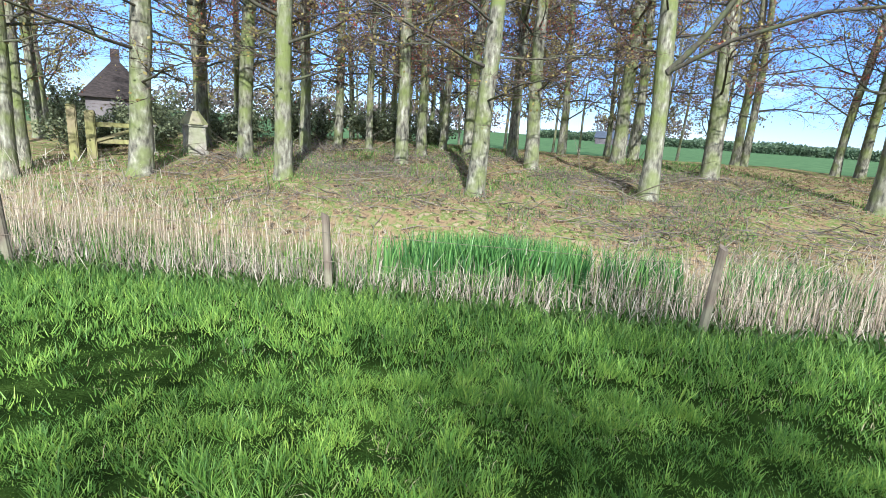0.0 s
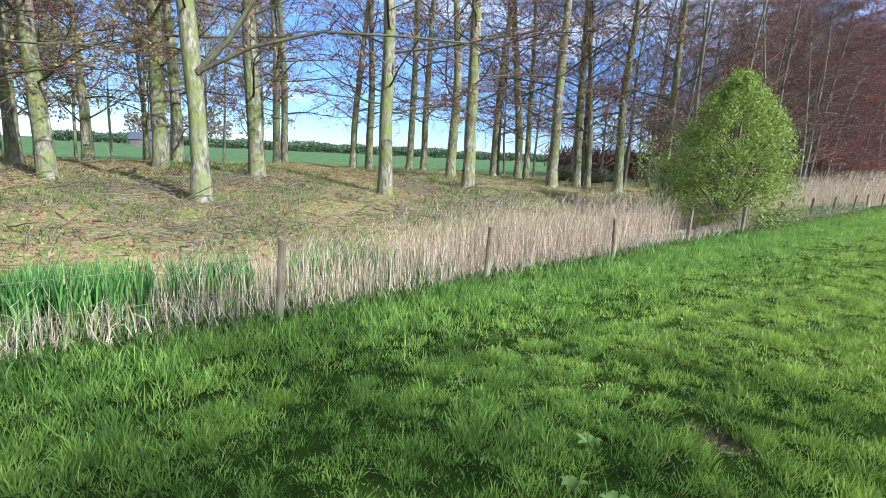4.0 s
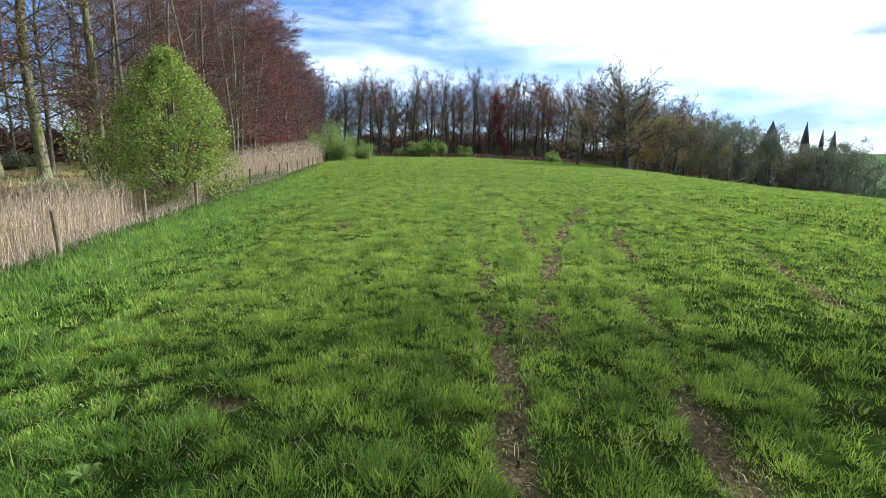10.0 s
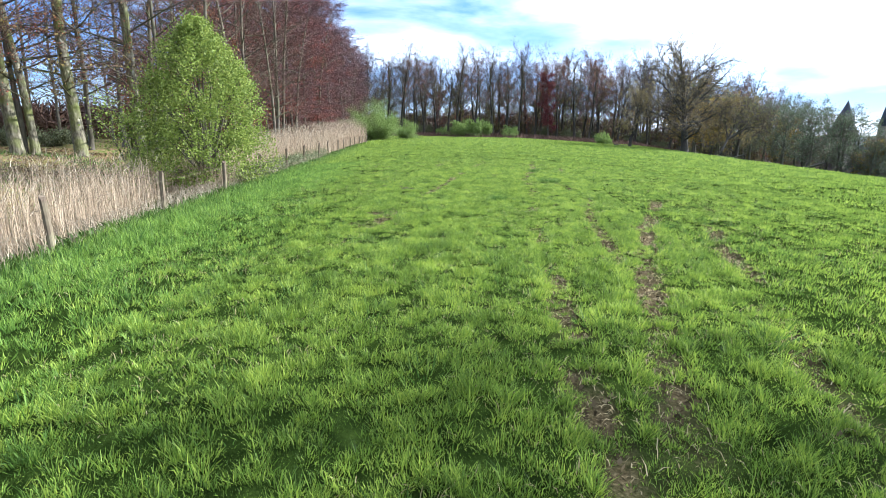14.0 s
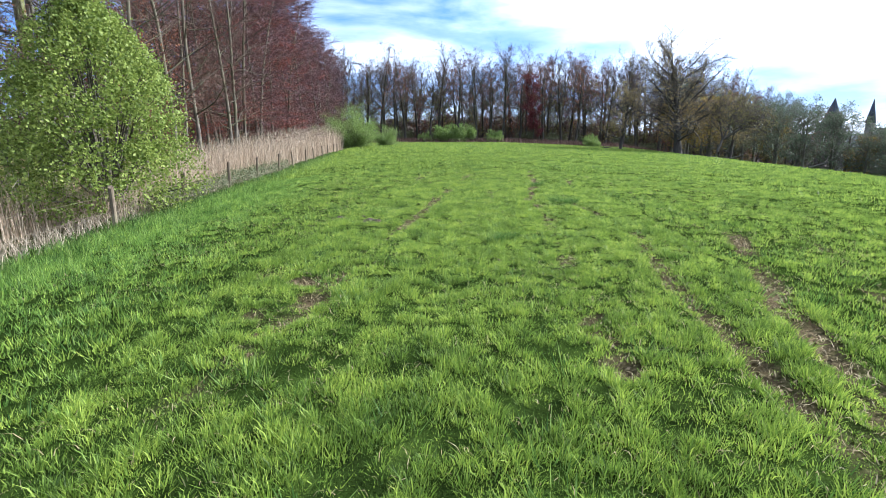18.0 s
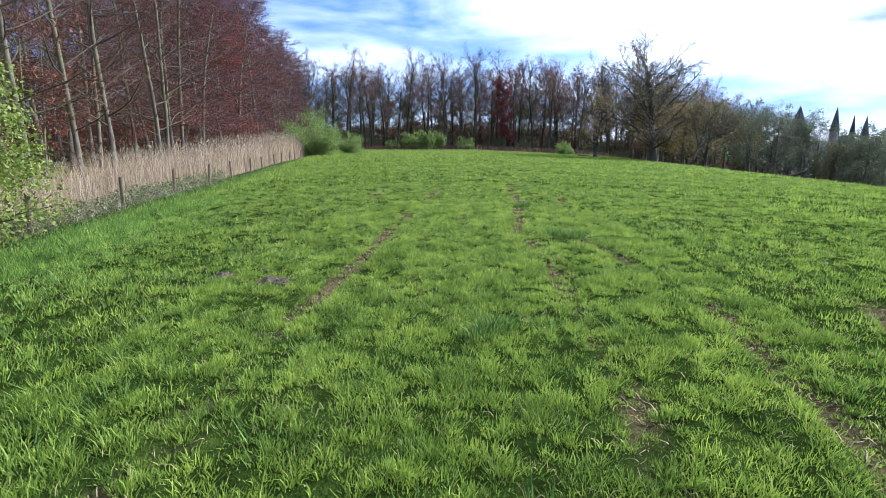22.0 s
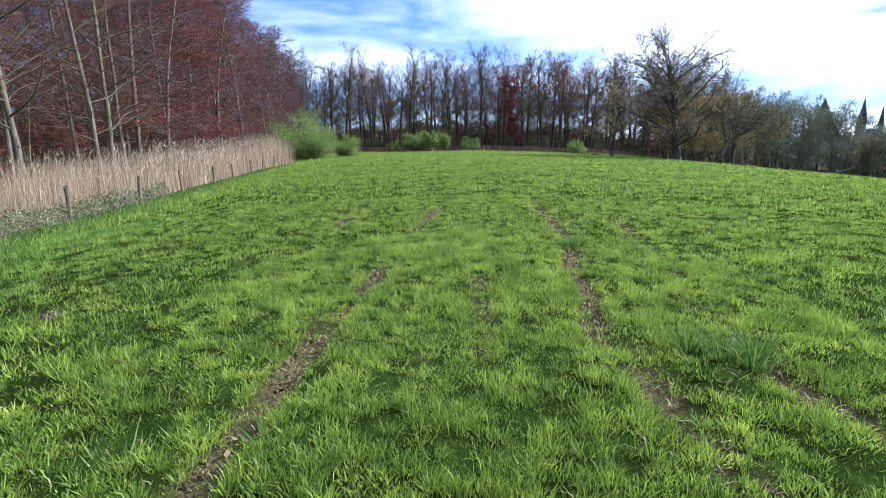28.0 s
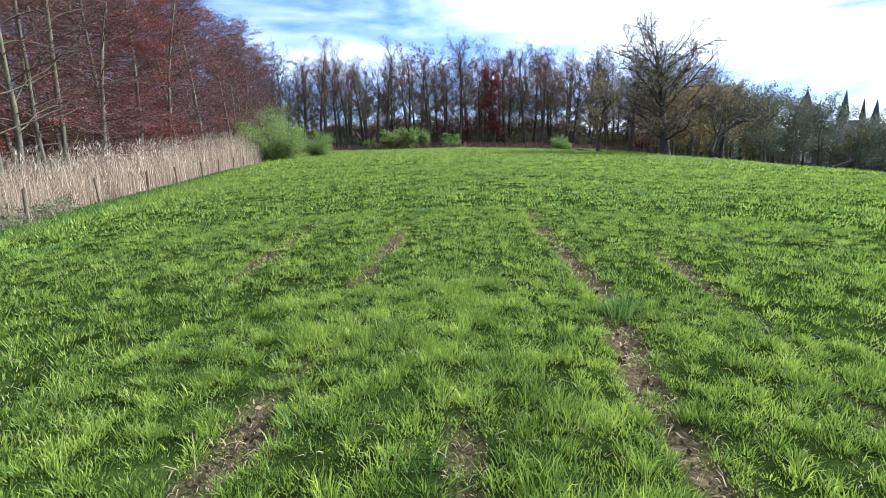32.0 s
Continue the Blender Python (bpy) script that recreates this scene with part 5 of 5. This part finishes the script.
slim = make_tree("beech_tree", "slim distant beech trunk behind the bank", "tree", BARK, TWIG_GREY, LEAF_SPRING, "trees behind the bank", seed=131, tall=16, radius=0.15, clear=0.3, limbs=16, reach=0.2,
                 limb_up=0.5, subs=6, twigs=5, twig=0.9, twig_width=0.03, leaf=0.15, leaves_per=1, tubes=False, sides=6)
plant(slim, [(-46 + 5 * math.sin(3.1 * i), -22 + 2.1 * i, 0.8 + 0.02 * (i % 9)) for i in range(16)], rs)

# dark undergrowth inside the woods
plant_more = lambda root, some: [plant_one(root, *p) for p in some]


def plant_one(root, x, y, size):
    m = Matrix.LocRotScale((x, y, float(height(x, y)) - 0.05), Euler((0, 0, rs.uniform(0, 6.28))), None)
    ob = copy_thing(root, m)
    ob.matrix_basis = m @ Matrix.Diagonal((size, size, size, 1))


plant_more(shrub, [(-38 + 6.6 * i, 121 + 3 * math.sin(2.3 * i), 1.5) for i in range(16)])
plant_more(under_kinds[0], [(fence_x(y) - 24 - 3 * math.sin(y), y, 0.8) for y in (44, 50, 57, 63, 69)])
plant_more(under_kinds[1], [(fence_x(y) - 20 - 3 * math.cos(y), y, 0.6) for y in (41, 47, 54, 62)])
plant_more(shrub, [(fence_x(y) - 13 - 4 * math.sin(1.7 * y), y, 0.7) for y in (27, 30, 34, 37, 41, 46)])


# ---- small things in the meadow ----
def molehill(x, y, r):
    w = np.random.RandomState(int(100 * abs(x)))
    bm = bmesh.new()
    bmesh.ops.create_icosphere(bm, subdivisions=4, radius=1)
    for v in bm.verts:
        p = v.co.copy()
        n = noise.noise(p * 2.6 + Vector((x, y, 0))) * 0.3 + noise.noise(p * 7.0) * 0.18
        v.co = Vector((p.x * r * (1 + n), p.y * r * (1 + n), max(-0.02, p.z) * r * 0.55 * (1 + n)))
    ob = thing("molehill", from_bmesh("molehill", bm, EARTH), (x, y, ground_z(x, y) - 0.06), "small heap of dark crumbly soil thrown up by a mole", "molehill", "molehills")


EARTH = rough_surface("dark_crumbly_earth", [(0.3, (0.025, 0.018, 0.015)), (0.55, (0.07, 0.05, 0.042)), (0.75, (0.15, 0.115, 0.095))], 40, lift=1.0, distance=0.02)
for x, y, r in ((-2.11, 16.82, 0.2), (-2.83, 16.98, 0.19), (-4.13, 21.1, 0.14), (-2.4, 17.4, 0.12)):
    molehill(x, y, r)


def dock_plant(x, y, seed):
    w = np.random.RandomState(seed)
    root = thing("dock_plant", None, (x, y, ground_z(x, y)), "low dock plant with broad pale green leaves", "plant", "dock plants")
    for i in range(7):
        a, long = i * 0.9 + w.uniform(-0.3, 0.3), w.uniform(0.06, 0.11)
        bm = bmesh.new()
        rings = []
        for j in range(6):
            k = j / 5
            half = 0.02 * math.sin(math.pi * (0.08 + 0.9 * k))
            c = Vector((long * k, 0, 0.07 * math.sin(2.2 * k) + 0.01))
            rings.append([bm.verts.new(c + Vector((0, s * half, abs(s) * 0.012))) for s in (-1, 0, 1)])
        for p, q2 in zip(rings, rings[1:]):
            for s in (0, 1):
                bm.faces.new((p[s], q2[s], q2[s + 1], p[s + 1]))
        bm.transform(Euler((0, 0, a)).to_matrix().to_4x4())
        part("leaf", from_bmesh("leaf", bm, LEAF_WILLOW, True), root)


for i, (x, y) in enumerate(((-0.95, 2.36), (-0.69, 1.93), (-0.48, 2.02))):
    dock_plant(x, y, 200 + i)

big = np.array([(2.25, 20.05), (2.05, 20.2), (2.4, 19.9), (2.55, 20.15), (0.58, 15.2), (0.45, 15.0), (0.7, 15.35), (-0.23, 31.6), (-0.1, 31.7), (1.95, 24.4), (2.1, 24.6)])
clumped(big[:, 0], big[:, 1], 150, 0.13, np.full(len(big), 0.17), 0.8, 0.010, 2, "grass_tussock", BLADE_TALL, "big dark lush grass tussocks beside the ruts")


# ---- dead wood lying about ----
def fallen_log(x, y, long, thick, turn, seed, mat, label):
    """A fallen stem with a few broken side stubs, lying on the ground."""
    w = np.random.RandomState(seed)
    stem = Shape()
    way = np.array([math.cos(turn), math.sin(turn), 0.0])
    pts = bent((0, 0, thick * 0.8), way, long, 6, w, 0.0, 0.07)
    stem.tube(pts, thick * np.linspace(1, 0.45, 7), 8)
    for _ in range(4):
        p, d = along(pts, w.uniform(0.2, 0.95))
        out = d * 0.5 + np.array([w.normal() * 0.6, w.normal() * 0.6, w.uniform(0.3, 1.0)])
        stem.tube(bent(p, out / np.linalg.norm(out), long * w.uniform(0.12, 0.25), 3, w, 0.0, 0.15), thick * np.array([0.4, 0.3, 0.2, 0.06]), 5)
    thing("fallen_branch", stem.mesh("fallen_branch", mat, True), (x, y, ground_z(x, y)), label, "branch", "fallen branches")


for i, (x, y, long, thick, turn) in enumerate(((28.0, 73.3, 3.4, 0.22, 0.3), (34.5, 69.5, 4.2, 0.24, -0.4), (36.5, 70.5, 2.6, 0.18, 0.5), (30.5, 77.0, 3.0, 0.16, 0.1), (18.8, 92.0, 2.4, 0.16, 0.2))):
    fallen_log(x, y, long, thick, turn, 300 + i, BARK_FAR, "dark fallen branch lying at the meadow's edge")
fallen_log(fence_x(5.3) + 0.12, 5.3, 0.95, 0.022, 0.75, 310, STRAW, "pale broken stick lying beside a fence post")
